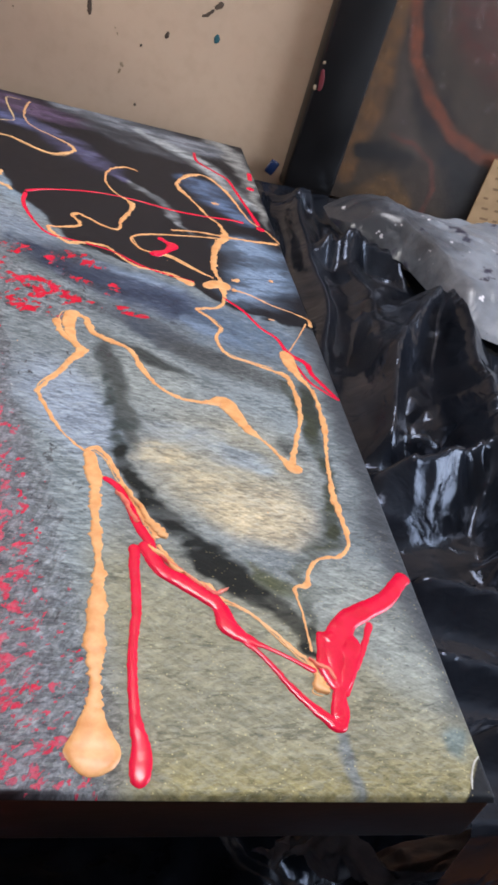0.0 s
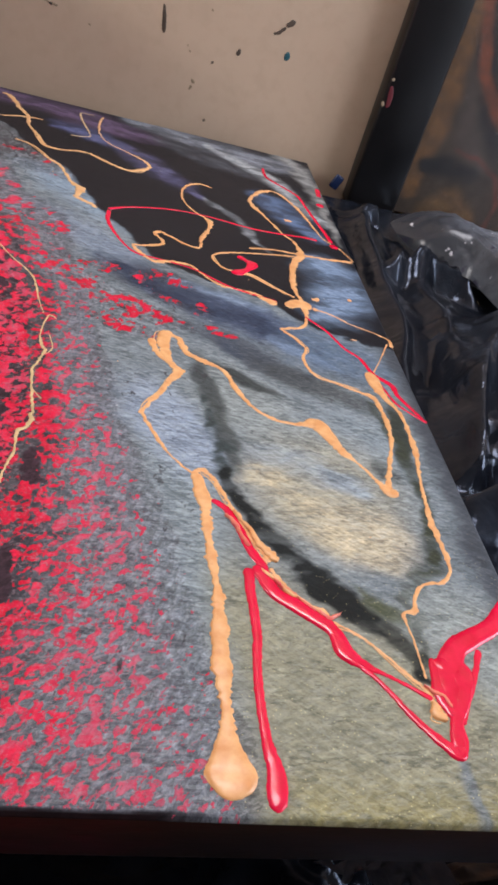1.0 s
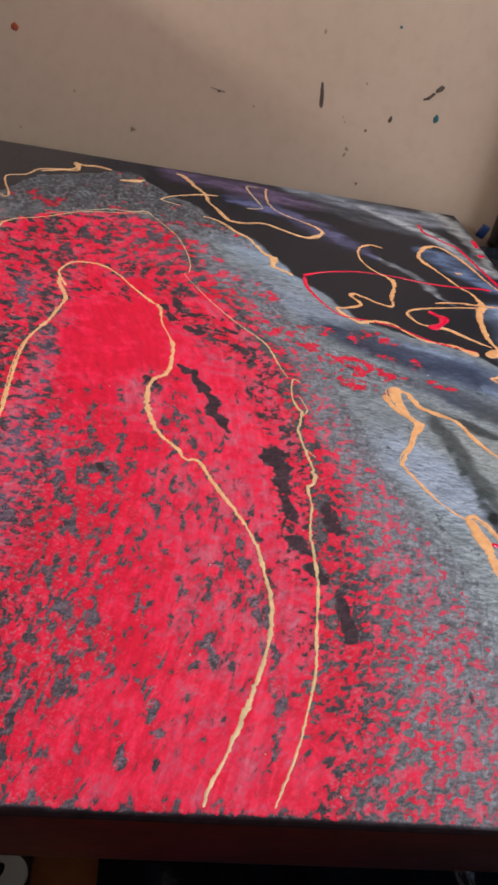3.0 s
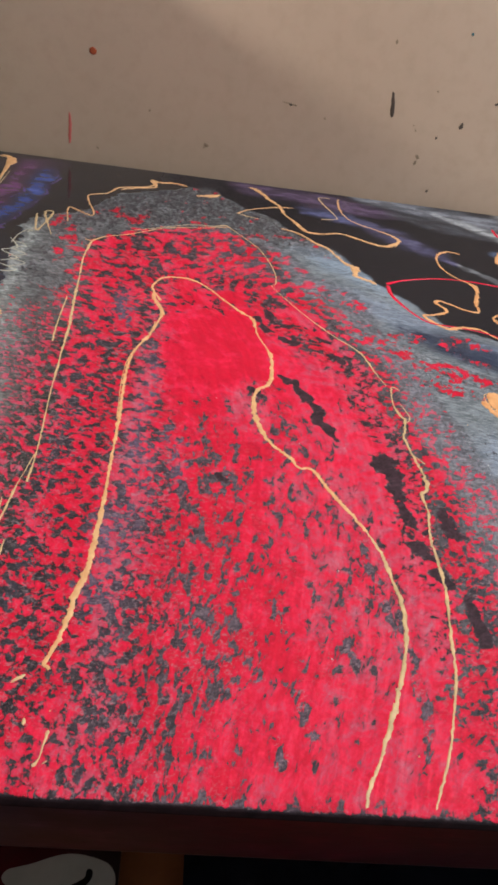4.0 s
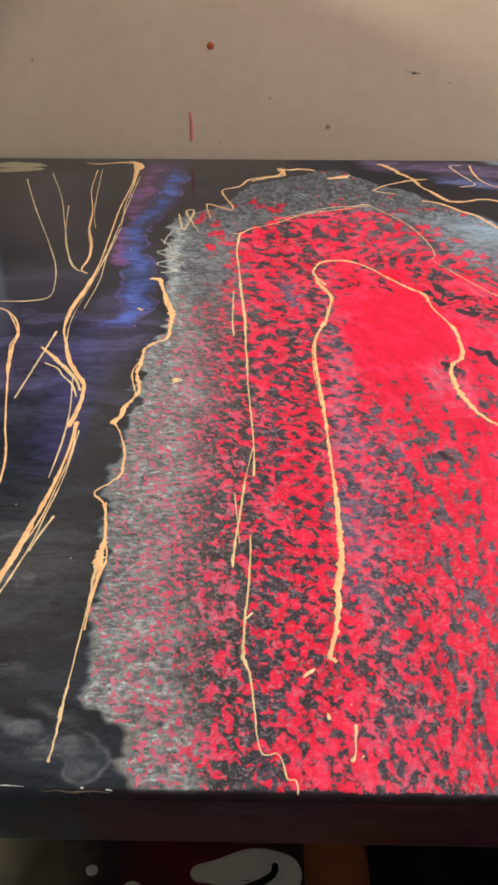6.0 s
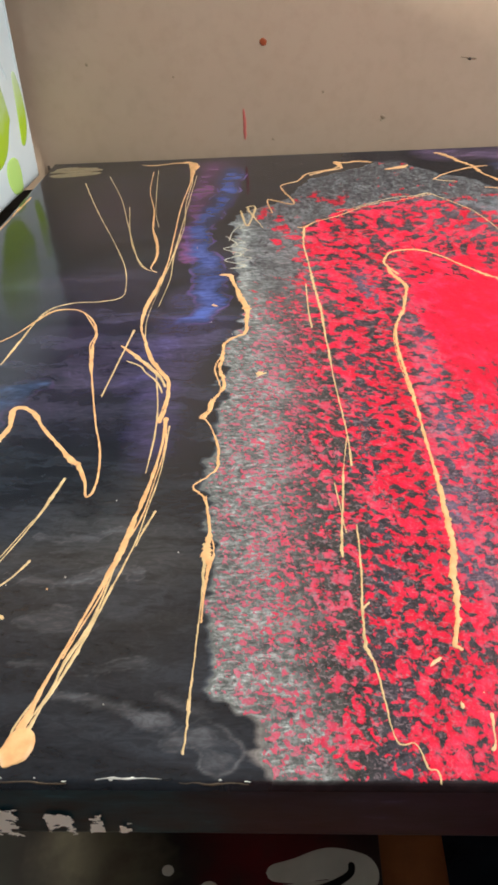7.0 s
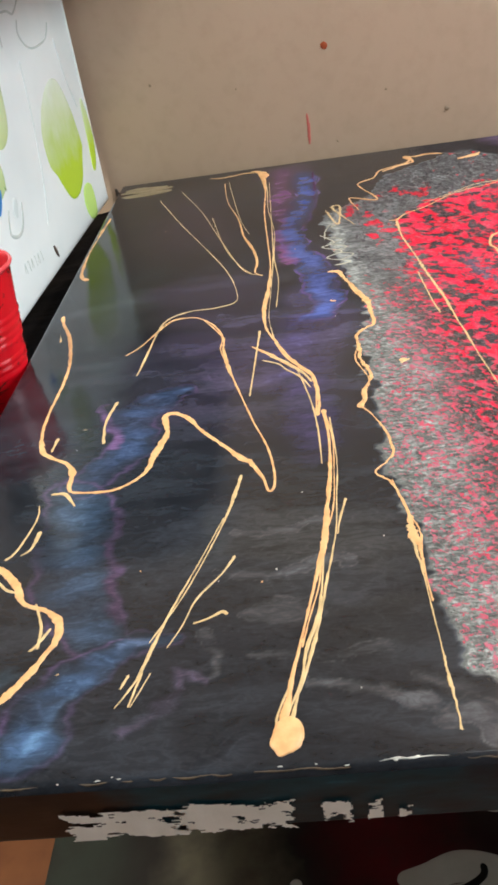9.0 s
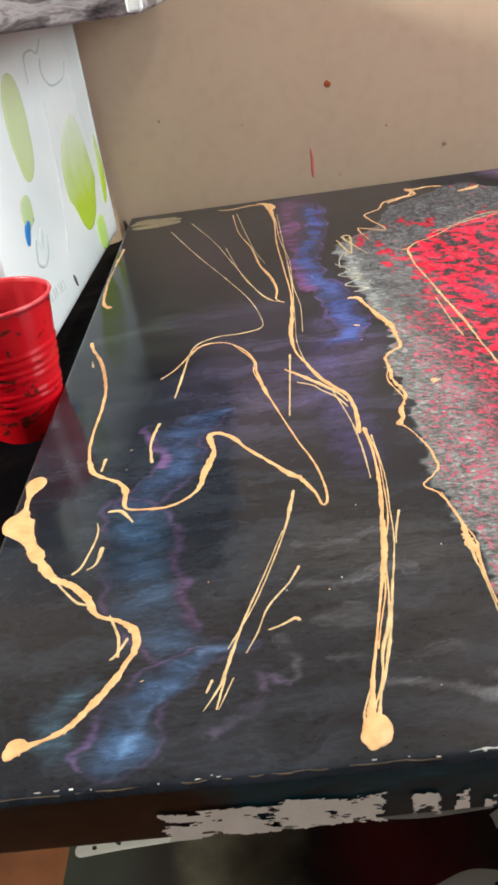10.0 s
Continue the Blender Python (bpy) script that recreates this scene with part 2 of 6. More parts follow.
def paint_canvas(x, y):
    p = Paint(x, y)
    wx, wy = p.wx, p.wy
    left = along(wy, 0, -606, 26, -612, 38, -628, 82, -634, 128, -636, 186, -643, 245, -641, 353, -644, 410, -630, 492, -638, 581, -652, 650, -648, 690, -630, 725, -597, 797, -562, 840, -495, 870, -478)
    left = left + 11 * (cloud_noise(x * 0.2, y, 6, 351, 3) - 0.5)
    core_l = along(wy, 4, -534, 131, -537, 234, -542, 389, -556, 526, -570, 626, -582, 666, -552, 700, -480, 717, -439)
    core_r = along(wy, 5, -343, 92, -314, 154, -302, 266, -294, 408, -306, 500, -345, 558, -376, 635, -395, 700, -425, 717, -439)
    fade_r = along(wy, 10, -205, 82, -212, 163, -224, 242, -244, 347, -258, 434, -280, 543, -306, 620, -352, 700, -400, 740, -430)
    dark_b = along(wy, 400, 40, 439, -70, 470, -120, 490, -180, 505, -216, 562, -244, 623, -290, 693, -318, 745, -366, 800, -410, 850, -450, 914, -480)

    # The blue-grey and olive ground to the right of the arch.
    right = step(-14, 14, wx - core_r)
    p.wash(right, (104, 112, 117), pale=0.42, dark=0.16, curl=0.4)
    p.dab(-205, 120, 32, 170, 0, (120, 131, 136), 0.8, pale=0.46, dark=0.2, curl=0.4)
    p.dab(-206, 262, 30, 60, 25, (132, 144, 162), 0.8, pale=0.5, dark=0.2)
    p.dab(-300, 640, 130, 34, -50, (120, 138, 156), 0.75, pale=0.45, dark=0.12)
    p.dab(-250, 500, 120, 26, -48, (112, 124, 142), 0.7, pale=0.42, dark=0.15)
    p.dab(-190, 452, 90, 34, -22, (50, 55, 66), 0.85, pale=0.16, dark=0.3)
    p.dab(-120, 420, 90, 34, -25, (62, 74, 98), 0.85, pale=0.3, dark=0.3)
    p.dab(-140, 372, 80, 22, -28, (54, 60, 72), 0.8, pale=0.25, dark=0.4)
    navy = lambda colour, s, *q: p.ribbon([(q[i], q[i + 1], q[i + 2]) for i in range(0, len(q), 3)], 1, colour, None, s, 1.0, rag=0.5, pale=0.24, dark=0.2)
    navy((46, 54, 72), 0.95, -262, 490, 10, -225, 462, 20, -185, 440, 26, -140, 424, 22, -95, 402, 14)
    navy((52, 60, 74), 0.9, -160, 380, 8, -130, 362, 14, -100, 350, 12)
    navy((120, 136, 156), 0.8, -200, 478, 6, -160, 462, 9, -120, 452, 8)
    navy((112, 128, 150), 0.8, -120, 400, 8, -90, 385, 12, -60, 372, 10)
    p.dab(-60, 400, 60, 45, -30, (82, 98, 118), 0.8, pale=0.35, dark=0.2)
    p.dab(-95, 345, 70, 22, -28, (64, 66, 66), 0.75, pale=0.3, dark=0.4)
    p.dab(-66, 262, 60, 50, -40, (116, 126, 132), 0.75, pale=0.45, dark=0.22)
    p.dab(-150, 300, 40, 60, 30, (128, 134, 132), 0.8, pale=0.5, dark=0.3)
    p.dab(-105, 215, 66, 62, 35, (146, 142, 124), 0.85, pale=0.42, dark=0.14)
    p.dab(-84, 178, 36, 30, 30, (172, 160, 134), 0.8, pale=0.5, dark=0.22)
    right_of = lambda colour, s, *q, **k: p.ribbon([(q[i], q[i + 1], q[i + 2]) for i in range(0, len(q), 3)], 1, colour, None, s, 1.0, **k)
    right_of((176, 164, 136), 0.95, -148, 222, 16, -122, 203, 26, -98, 178, 24, -74, 160, 12, soft=0.95, rag=0.75, pale=0.40, dark=0.12)
    right_of((132, 142, 150), 0.7, -150, 250, 14, -110, 238, 18, -80, 222, 12, soft=0.8, rag=0.5, pale=0.4, dark=0.2)
    p.dab(-150, 330, 40, 9, -28, (44, 48, 48), 0.9, 0.5, dark=0.5, pale=0.1)
    p.dab(-33, 290, 9, 50, 0, (44, 48, 40), 0.95, 0.5, dark=0.5, pale=0.1)
    p.dab(-54, 246, 14, 9, -30, (46, 50, 50), 0.8, 0.6, dark=0.4)
    p.wash(step(-232, -216, wx) * (1 - step(-200, -190, wx)) * (1 - step(170, 260, wy)), dark=0.2, pale=0.52)
    low = (1 - step(70, 150, wy + 0.5 * (wx + 100))) * step(-200, -168, wx)
    p.wash(low, (130, 128, 108), pale=0.34, dark=0.16, curl=0.5)
    p.dab(-182, 318, 9, 40, 16, (56, 60, 60), 0.9, 0.5, dark=0.5, pale=0.1)
    p.dab(-172, 262, 8, 44, 10, (58, 62, 60), 0.85, 0.5, dark=0.5, pale=0.1)
    right_of((54, 62, 62), 0.85, -184, 300, 4, -178, 251, 6, -170, 224, 8, soft=0.8, pale=0.12, dark=0.35)
    right_of((20, 24, 24), 1.0, -171, 226, 4, -164, 200, 7, -155, 178, 8, -141, 156, 8, -129, 140, 9, -115, 127, 8, soft=0.6, rag=0.3, pale=0.03, dark=0.2)
    right_of((17, 20, 19), 1.0, -122, 128, 7, -112, 122, 11, -95, 108, 10, -84, 93, 7, -76, 80, 4, soft=0.5, rag=0.2, pale=0.02, dark=0.1)
    right_of((74, 78, 58), 0.85, -100, 130, 7, -84, 118, 8, -74, 104, 6, soft=0.9, rag=0.4, pale=0.2, dark=0.2)
    right_of((50, 54, 42), 0.95, -44, 330, 5, -36, 285, 7, -38, 223, 6, -40, 185, 7, -45, 160, 9, -56, 152, 9, -69, 135, 7, -71, 112, 5, soft=0.8, rag=0.4, pale=0.1, dark=0.3)
    right_of((36, 38, 32), 0.95, -70, 130, 4, -71, 112, 5, -74, 90, 4, soft=0.8, rag=0.3, pale=0.05, dark=0.2)
    p.wash((1 - step(0, 34, y)) * step(-190, -150, wx), (128, 121, 84), pale=0.38, dark=0.18)
    p.dab(-30, 100, 40, 60, 30, (134, 140, 136), 0.8, pale=0.4, dark=0.25)
    p.wash(step(-26, -6, wx) * step(20, 60, y), (66, 70, 76), pale=0.14, dark=0.3)
    p.dab(-68, 16, 5, 30, 12, (96, 104, 112), 0.8, pale=0.4)
    p.dab(-16, 30, 9, 12, 0, (90, 110, 116), 0.7)
    bare = step(-0.8, 0.8, x - along(y, 0, -16, 6, -12, 21, -2)) * (1 - step(19, 22, y))
    p.wash(bare, (26, 28, 33), pale=0.0, dark=0.0)

    # Red specks that thin out to the right of the arch.
    out = (wx - core_r) / np.maximum(fade_r - core_r, 1)
    p.wash(step(0, 0.05, out) * (1 - step(0.12, 0.7, out)) * 0.9, (50, 43, 50), pale=0.2, dark=0.0)
    p.wash(step(0.35, 0.7, out) * (1 - step(0.9, 1.4, out)) * 0.6, (100, 99, 108), pale=0.3, dark=0.1)
    inside = right * (1 - step(0.8, 1.35, out)) * (1 - step(300, 420, wy) * 0.25)
    p.red = np.maximum(p.red, inside * (0.74 - 0.50 * np.clip(out, 0, 1.3)) * (0.75 + 0.5 * cloud_noise(x, y, 50, 5)))
    p.wash(inside * step(0.0, 0.5, out), pink=0.5)
    p.wash(inside * step(0.4, 1.0, out), pink=0.85)
    p.wash(inside * (1 - step(0.8, 1.3, out)), curl=0.9)
    for x0, y0, rx, ry in ((-275, 445, 22, 14), (-246, 414, 34, 15), (-216, 405, 24, 12), (-166, 399, 13, 9), (-194, 472, 18, 10), (-222, 464, 12, 12), (-262, 475, 16, 10), (-300, 470, 24, 14), (-180, 430, 12, 8), (-208, 440, 14, 8), (-240, 380, 30, 10)):
        p.dab(x0, y0, rx, ry, -24, None, 1.0, 0.9, red=0.62, pink=0.0)

    # The dark upper right.
    far = step(-4, 5, wx - dark_b)
    p.wash(far, (25, 25, 30), pale=0.02, dark=0.0, red=0.0, gloss=0.1)
    far_of = lambda colour, s, *q, **k: p.ribbon([(q[i], q[i + 1], q[i + 2]) for i in range(0, len(q), 3)], 1.5, colour, None, s, far, pale=0.3, dark=0.22, gloss=0.0, **k)
    far_of((90, 73, 98), 0.95, -400, 890, 22, -330, 880, 26, -270, 860, 24, -215, 850, 14)
    far_of((84, 88, 124), 0.9, -320, 820, 14, -285, 806, 16, -255, 790, 10)
    far_of((78, 76, 104), 0.9, -260, 800, 10, -225, 765, 16, -190, 720, 14, -170, 690, 6)
    far_of((118, 122, 130), 0.85, -250, 905, 12, -190, 890, 22, -120, 875, 26, -60, 865, 22)
    far_of((70, 72, 78), 0.9, -200, 850, 14, -140, 820, 16, -90, 800, 10)
    far_of((146, 150, 152), 0.95, -150, 880, 6, -100, 840, 10, -66, 800, 12, -40, 740, 12, -22, 690, 8)
    far_of((150, 150, 147), 0.6, -40, 905, 12, -20, 870, 16, -12, 800, 9, -10, 720, 7, -8, 640, 4)
    far_of((130, 134, 138), 0.8, -165, 690, 3, -130, 650, 6, -110, 612, 5, -96, 585, 3)
    far_of((82, 98, 126), 0.95, -88, 735, 14, -66, 710, 22, -50, 670, 16, -40, 640, 10)
    far_of((112, 130, 154), 0.95, -52, 585, 10, -35, 560, 26, -30, 520, 28, -40, 485, 24, -60, 465, 16)
    # The grey band round the arch.
    band = step(-2, 3, wx - left) * (1 - step(-8, 10, wx - core_r)) * (1 - far)
    p.wash(band, (76, 79, 82), red=0.06, pale=0.40, dark=0.25)
    upper = band * step(300, 460, wy)
    p.wash(upper, (94, 96, 98), red=0.05, pale=0.34, dark=0.3)
    width = np.clip((wx - left) / np.maximum(core_l - left, 1), 0, 1.3)
    lower = band * (1 - step(380, 520, wy))
    p.wash(band, curl=1.0)
    p.wash(lower, (86, 88, 87), pale=0.4, dark=0.2)
    p.wash(lower * (1 - step(0.1, 0.5, width)), (106, 114, 112), pale=0.55, dark=0.12)
    p.wash(upper * step(0.45, 0.95, width) * (1 - step(560, 650, wy)), red=0.36, pink=0.3)
    p.wash(np.exp(-(((wx - left - 7) / 9) ** 2)) * band * (0.5 + 0.5 * step(0.4, 0.6, p.streak)) * 0.9, (146, 154, 150), pale=0.5, red=0.1)
    p.dab(-613, 12, 16, 40, 0, (170, 160, 152), 0.8, 0.9, pale=0.5, pink=0.9)
    p.dab(-600, 620, 20, 40, 10, None, 0.8, 0.8, red=0.36)

    crown = step(640, 720, wy) * step(-4, 4, wx - left) * (1 - far)
    p.wash(crown, (88, 91, 93), pale=0.36, dark=0.46, red=0.05, curl=0.8)
    p.red = np.maximum(p.red, crown * 0.2 * (1 - step(705, 750, wy)))
    p.dab(-612, 668, 16, 26, 0, None, 0.9, 0.8, red=0.2, pink=0.3)

    # The red arch itself, in columns of more and less red.
    c = wx + 8 * (cloud_noise(x, y, 40, 151, 3) - 0.5)
    columns = lambda *pairs: np.interp(c, pairs[0::2], pairs[1::2])
    arch = np.maximum(step(-10, 12, wx - core_l), lower) * (1 - step(-8, 8, wx - core_r)) * (1 - step(705, 735, wy))
    under = (
        columns(-640, 112, -612, 92, -590, 68, -566, 48, -548, 54, -530, 48, -505, 56, -492, 66, -478, 60, -440, 80, -370, 78, -300, 48),
        columns(-640, 118, -612, 95, -590, 68, -566, 49, -548, 52, -530, 43, -505, 50, -492, 58, -478, 52, -440, 72, -370, 66, -300, 40),
        columns(-640, 116, -612, 94, -590, 67, -566, 47, -548, 60, -530, 48, -505, 55, -492, 67, -478, 58, -440, 80, -370, 74, -300, 46),
    )
    for level, values in enumerate(under):
        linear = np.where(values / 255 <= 0.04045, values / 255 / 12.92, ((values / 255 + 0.055) / 1.055) ** 2.4)
        p.base[..., level] += (linear - p.base[..., level]) * arch
    full = step(500, 620, wy)
    high = step(200, 430, wy)
    low_red = columns(-655, 0.04, -640, 0.20, -622, 0.32, -605, 0.40, -590, 0.43, -570, 0.46, -560, 0.38, -545, 0.38, -535, 0.55, -520, 0.68, -508, 0.62, -500, 0.46, -488, 0.5, -478, 0.62, -460, 0.66, -400, 0.71, -360, 0.80, -330, 0.82, -312, 0.74, -300, 0.6)
    high_red = columns(-650, 0.03, -635, 0.14, -605, 0.34, -584, 0.44, -572, 0.6, -548, 0.7, -530, 0.55, -508, 0.56, -494, 0.62, -478, 0.95, -440, 0.98, -400, 0.97, -360, 0.92, -330, 0.84, -300, 0.6)
    p.red += ((low_red * (1 - high) + high_red * high) * (1 - full) + 0.63 * full - p.red) * arch
    p.dark += (0 - p.dark) * arch
    p.pink += (columns(-645, 1.15, -612, 1.0, -590, 0.72, -572, 0.5, -556, 0.35, -535, 0.15, -515, 0.05, -500, 0.6, -484, 0.35, -470, 0.05, -400, 0.08, -372, 0.4, -330, 0.55, -300, 0.35) * (1 - full) + 0.22 * full - p.pink) * arch
    p.wash(arch, pale=0.06, curl=1.0)
    p.wash(arch * (1 - step(0.2, 0.6, width)) * lower, (98, 104, 101), pale=0.6)
    heart = lambda a, b, rx, ry, turn, s=0.95, **k: p.dab(a, b, rx, ry, turn, None, s, 0.7, **k)
    heart(-436, 410, 52, 110, 0, red=0.995, pink=0.0)
    heart(-365, 340, 24, 140, 22, 0.9, red=0.985, pink=0.25)
    heart(-337, 250, 24, 110, 14, 0.9, red=0.99, pink=0.5)
    heart(-372, 130, 28, 130, 12, 0.8, red=0.86, pink=0.5)
    heart(-418, 318, 26, 40, 10, 0.8, red=0.80, pink=0.75)
    heart(-456, 90, 34, 80, 0, 0.8, red=0.62, pink=0.1)
    heart(-405, 36, 60, 46, 0, 0.9, red=0.92, pink=0.25)
    heart(-345, 40, 34, 46, 0, 0.9, red=0.95, pink=0.35)
    heart(-500, 16, 50, 22, 0, 0.7, red=0.86, pink=0.35)
    for x0, y0, rx, ry, turn, cover in ((-412, 352, 16, 14, 0, 0.55), (-384, 470, 22, 40, 20, 0.5), (-356, 440, 16, 60, 25, 0.55), (-334, 400, 14, 50, 20, 0.6), (-330, 330, 10, 40, 12, 0.72), (-398, 520, 26, 30, 30, 0.55), (-440, 556, 50, 20, 0, 0.66), (-318, 214, 12, 40, 5, 0.6), (-450, 500, 40, 24, 0, 0.86)):
        p.dab(x0, y0, rx, ry, turn, (46, 36, 42), 0.9, 0.8, red=cover, pink=0.2)
    for x0, y0, rx, ry in ((-490, 344, 10, 60), (-494, 250, 9, 70), (-470, 250, 10, 40), (-524, 470, 14, 50), (-505, 150, 12, 60)):
        p.dab(x0, y0, rx, ry, 0, (112, 94, 120), 0.55, 0.9, red=0.5, pink=0.8, pale=0.2)
    mark = lambda colour, red, dark, *q: p.ribbon([(q[i], q[i + 1], q[i + 2]) for i in range(0, len(q), 3)], 1, colour, None, 1.0, 1.0, soft=0.25, rag=0.0, warp=0.4, tear=1.7, red=red, dark=dark, pale=0.0)
    for q in ((-322, 270, 7, -319, 256, 9, -317, 246, 6), (-318, 236, 5, -316, 226, 5), (-317, 218, 3, -315, 200, 4), (-290, 218, 4, -288, 192, 6), (-378, 368, 2.5, -372, 344, 5, -366, 322, 4.5, -359, 302, 4, -354, 287, 2), (-382, 442, 4, -374, 436, 6), (-390, 376, 3, -385, 368, 5), (-388, 462, 3, -380, 468, 4), (-396, 500, 4, -392, 484, 5, -388, 470, 3), (-405, 480, 3, -398, 455, 4), (-418, 352, 2, -410, 345, 4, -404, 340, 3), (-315, 176, 4, -309, 168, 5), (-309, 154, 5, -304, 146, 4), (-297, 138, 3, -295, 104, 4), (-345, 420, 3, -336, 410, 4), (-352, 452, 3, -344, 446, 3), (-440, 232, 2, -436, 226, 4)):
        mark((58, 40, 48), 0.03, 0.0, *q)
    far_streaks = ((-352, 180, 2, -346, 130, 3, -344, 90, 2), (-338, 120, 2, -336, 60, 3, -340, 30, 2), (-362, 150, 2, -356, 120, 2.5), (-372, 96, 2.5, -370, 80, 3), (-386, 140, 2, -384, 122, 3), (-405, 120, 3, -402, 100, 3), (-420, 92, 3, -418, 70, 4), (-428, 150, 3, -424, 132, 3), (-398, 60, 3, -394, 40, 3), (-410, 36, 3, -408, 22, 3))
    for q in far_streaks:
        mark((84, 72, 82), 0.45, 0.0, *q)

    # The glossy black left.
    night = 1 - step(-3, 3, wx - left)
    p.wash(night, (29, 33, 39), red=0.0, pale=0.0, dark=0.0, pink=0.0, gloss=1.0)
    sky = lambda a, b, rx, ry, turn, colour, s=0.7: p.wash_inside(night, a, b, rx, ry, turn, colour, s)
    sky(-668, 420, 26, 160, 0, (54, 52, 76), 0.8)
    sky(-740, 360, 90, 110, 0, (52, 48, 66), 0.8)
    sky(-800, 700, 60, 130, 0, (54, 46, 58), 0.75)
    sky(-770, 480, 70, 60, 0, (52, 48, 64), 0.75)
    sky(-850, 480, 30, 120, 0, (44, 52, 50), 0.6)
    sky(-690, 860, 40, 30, 0, (93, 67, 98), 0.7)
    sky(-690, 130, 60, 90, 0, (42, 43, 44), 0.7)
    band_of = lambda w, colour, edge, s, *q, **k: p.ribbon([(q[i], q[i + 1], q[i + 2]) for i in range(0, len(q), 3)], w, colour, edge, s, night, **k)
    band_of(1, (96, 60, 98), None, 0.9, -688, 880, 12, -692, 808, 13, -700, 719, 14, -693, 663, 13, -699, 594, 13, -690, 540, 9)
    band_of(1, (58, 74, 130), (84, 64, 112), 0.9, -664, 850, 13, -662, 811, 15, -669, 730, 15, -687, 653, 15, -684, 571, 13, -672, 538, 15, -661, 460, 16, -667, 415, 10, -684, 405, 5)
    band_of(1, (58, 54, 90), None, 0.6, -690, 400, 22, -690, 300, 26, -684, 220, 16)
    band_of(1.2, (46, 60, 86), (62, 52, 78), 0.8, -770, 312, 8, -798, 302, 12, -809, 271, 13, -805, 243, 13, -818, 216, 13, -832, 202, 9)
    band_of(1, (90, 68, 104), None, 0.6, -830, 300, 5, -822, 270, 6, -818, 246, 5)
    band_of(1.4, (42, 58, 78), (62, 52, 76), 0.85, -834, 195, 14, -829, 156, 16, -820, 127, 16, -812, 102, 14, -800, 82, 11, -786, 69, 6, -774, 71, 5, -760, 74, 3)
    band_of(1, (58, 46, 68), None, 0.6, -809, 177, 4, -801, 143, 5, -796, 113, 5, -789, 86, 4)
    band_of(1.4, (46, 66, 92), (74, 62, 94), 0.85, -782, 68, 4, -797, 61, 7, -808, 52, 10, -814, 38, 13, -818, 26, 12, -826, 16, 9)
    band_of(1, (66, 92, 122), None, 0.7, -802, 44, 3, -808, 36, 5, -816, 26, 5, -819, 20, 3)
    band_of(1, (80, 100, 132), None, 0.8, -786, 68, 4, -776, 71, 4, -768, 73, 2)
    band_of(1, (60, 84, 100), None, 0.5, -840, 60, 8, -850, 40, 10, -845, 20, 8)
    band_of(1, (62, 58, 74), None, 0.7, -745, 47, 2, -763, 53, 3, -760, 41, 4, -767, 30, 4, -777, 23, 3)
    for w, q in ((0.7, (-727, 88, 5, -709, 88, 8, -692, 83, 4)), (0.85, (-700, 42, 3, -681, 33, 4, -663, 32, 5, -648, 23, 4)), (0.7, (-656, 42, 5, -634, 33, 8)), (0.9, (-648, 18, 7, -634, 24, 10, -620, 12, 12)), (0.6, (-745, 120, 4, -700, 112, 7, -672, 116, 4)), (0.6, (-720, 60, 3, -690, 55, 6, -660, 58, 5)), (0.5, (-735, 150, 4, -700, 146, 6, -680, 150, 4)), (0.6, (-745, 75, 6, -738, 62, 5, -742, 50, 4))):
        band_of(0.75, (62, 64, 68), (82, 83, 86), w * 0.8, *q, rag=0.95)
    # Marbled striations, drawn out along the pour like wood grain.
    drift_x = x + 60 * (cloud_noise(x, y, 90, 91, 3) - 0.5)
    drift_y = y + 34 * (cloud_noise(x * 0.8, y, 60, 101, 3) - 0.5) + 16 * (cloud_noise(x * 0.8, y, 20, 111, 4) - 0.5)
    grain = cloud_noise(drift_x * 0.3, drift_y, 30, 121, 4)
    patch = step(0.36, 0.62, cloud_noise(x * 0.7, y, 60, 131, 3))
    lines = np.maximum(0, 1 - np.abs(np.sin(np.pi * 13 * grain)) / 0.42) ** 1.5
    fine = np.maximum(0, 1 - np.abs(np.sin(np.pi * 10 * cloud_noise(drift_x * 0.3 + 500, drift_y, 15, 161, 3))) / 0.35) ** 1.5
    layer = cloud_noise(drift_x * 0.22, drift_y, 20, 141, 5)
    spread = 1 - 0.45 * step(420, 620, y)
    gain = 0.84 + (0.55 * step(0.46, 0.66, layer) + 0.55 * lines * patch + 0.26 * fine * (1 - 0.5 * patch) + 0.35 * np.maximum(0, cloud_noise(drift_x * 0.35, drift_y, 6, 171, 3) - 0.5)) * spread
    p.base *= 1 + (gain - 1)[..., None] * night[..., None]
    back = step(856, 868, wy) * step(-540, -500, wx) * (1 - step(-455, -430, wx))
    p.wash(back, (36, 35, 40), red=0.0, pale=0.0, dark=0.0, gloss=0.15)
    lap = 1 - step(1.6, 3.2, y + 1.6 * (cloud_noise(x, y, 14, 341, 3) - 0.5))
    p.wash(lap * step(-640, -600, x) * (1 - step(-220, -180, x)), (24, 12, 15), red=0.0, pale=0.0, dark=0.0)
    p.dark *= 1 - 0.55 * step(-205, -180, wx)
    # Streaks of more and less red along the legs.
    leg = np.clip(p.red * 3, 0, 1) * (1 - night) * (1 - step(560, 660, wy))
    streaks = cloud_noise(c, wy * 0.13, 15, 281, 3) - 0.5
    p.red = np.clip(p.red + (0.34 * streaks + 0.24 * (cloud_noise(x, y, 34, 331, 3) - 0.5)) * leg * np.clip(4 * (1 - p.red), 0.1, 1), 0, 1)
    p.dark = np.clip(p.dark - 0.42 * (cloud_noise(c, wy * 0.16, 13, 291, 3) - 0.5) * leg, 0, 1)
    side = step(-560, -360, x)
    legs = np.minimum(y, 560)
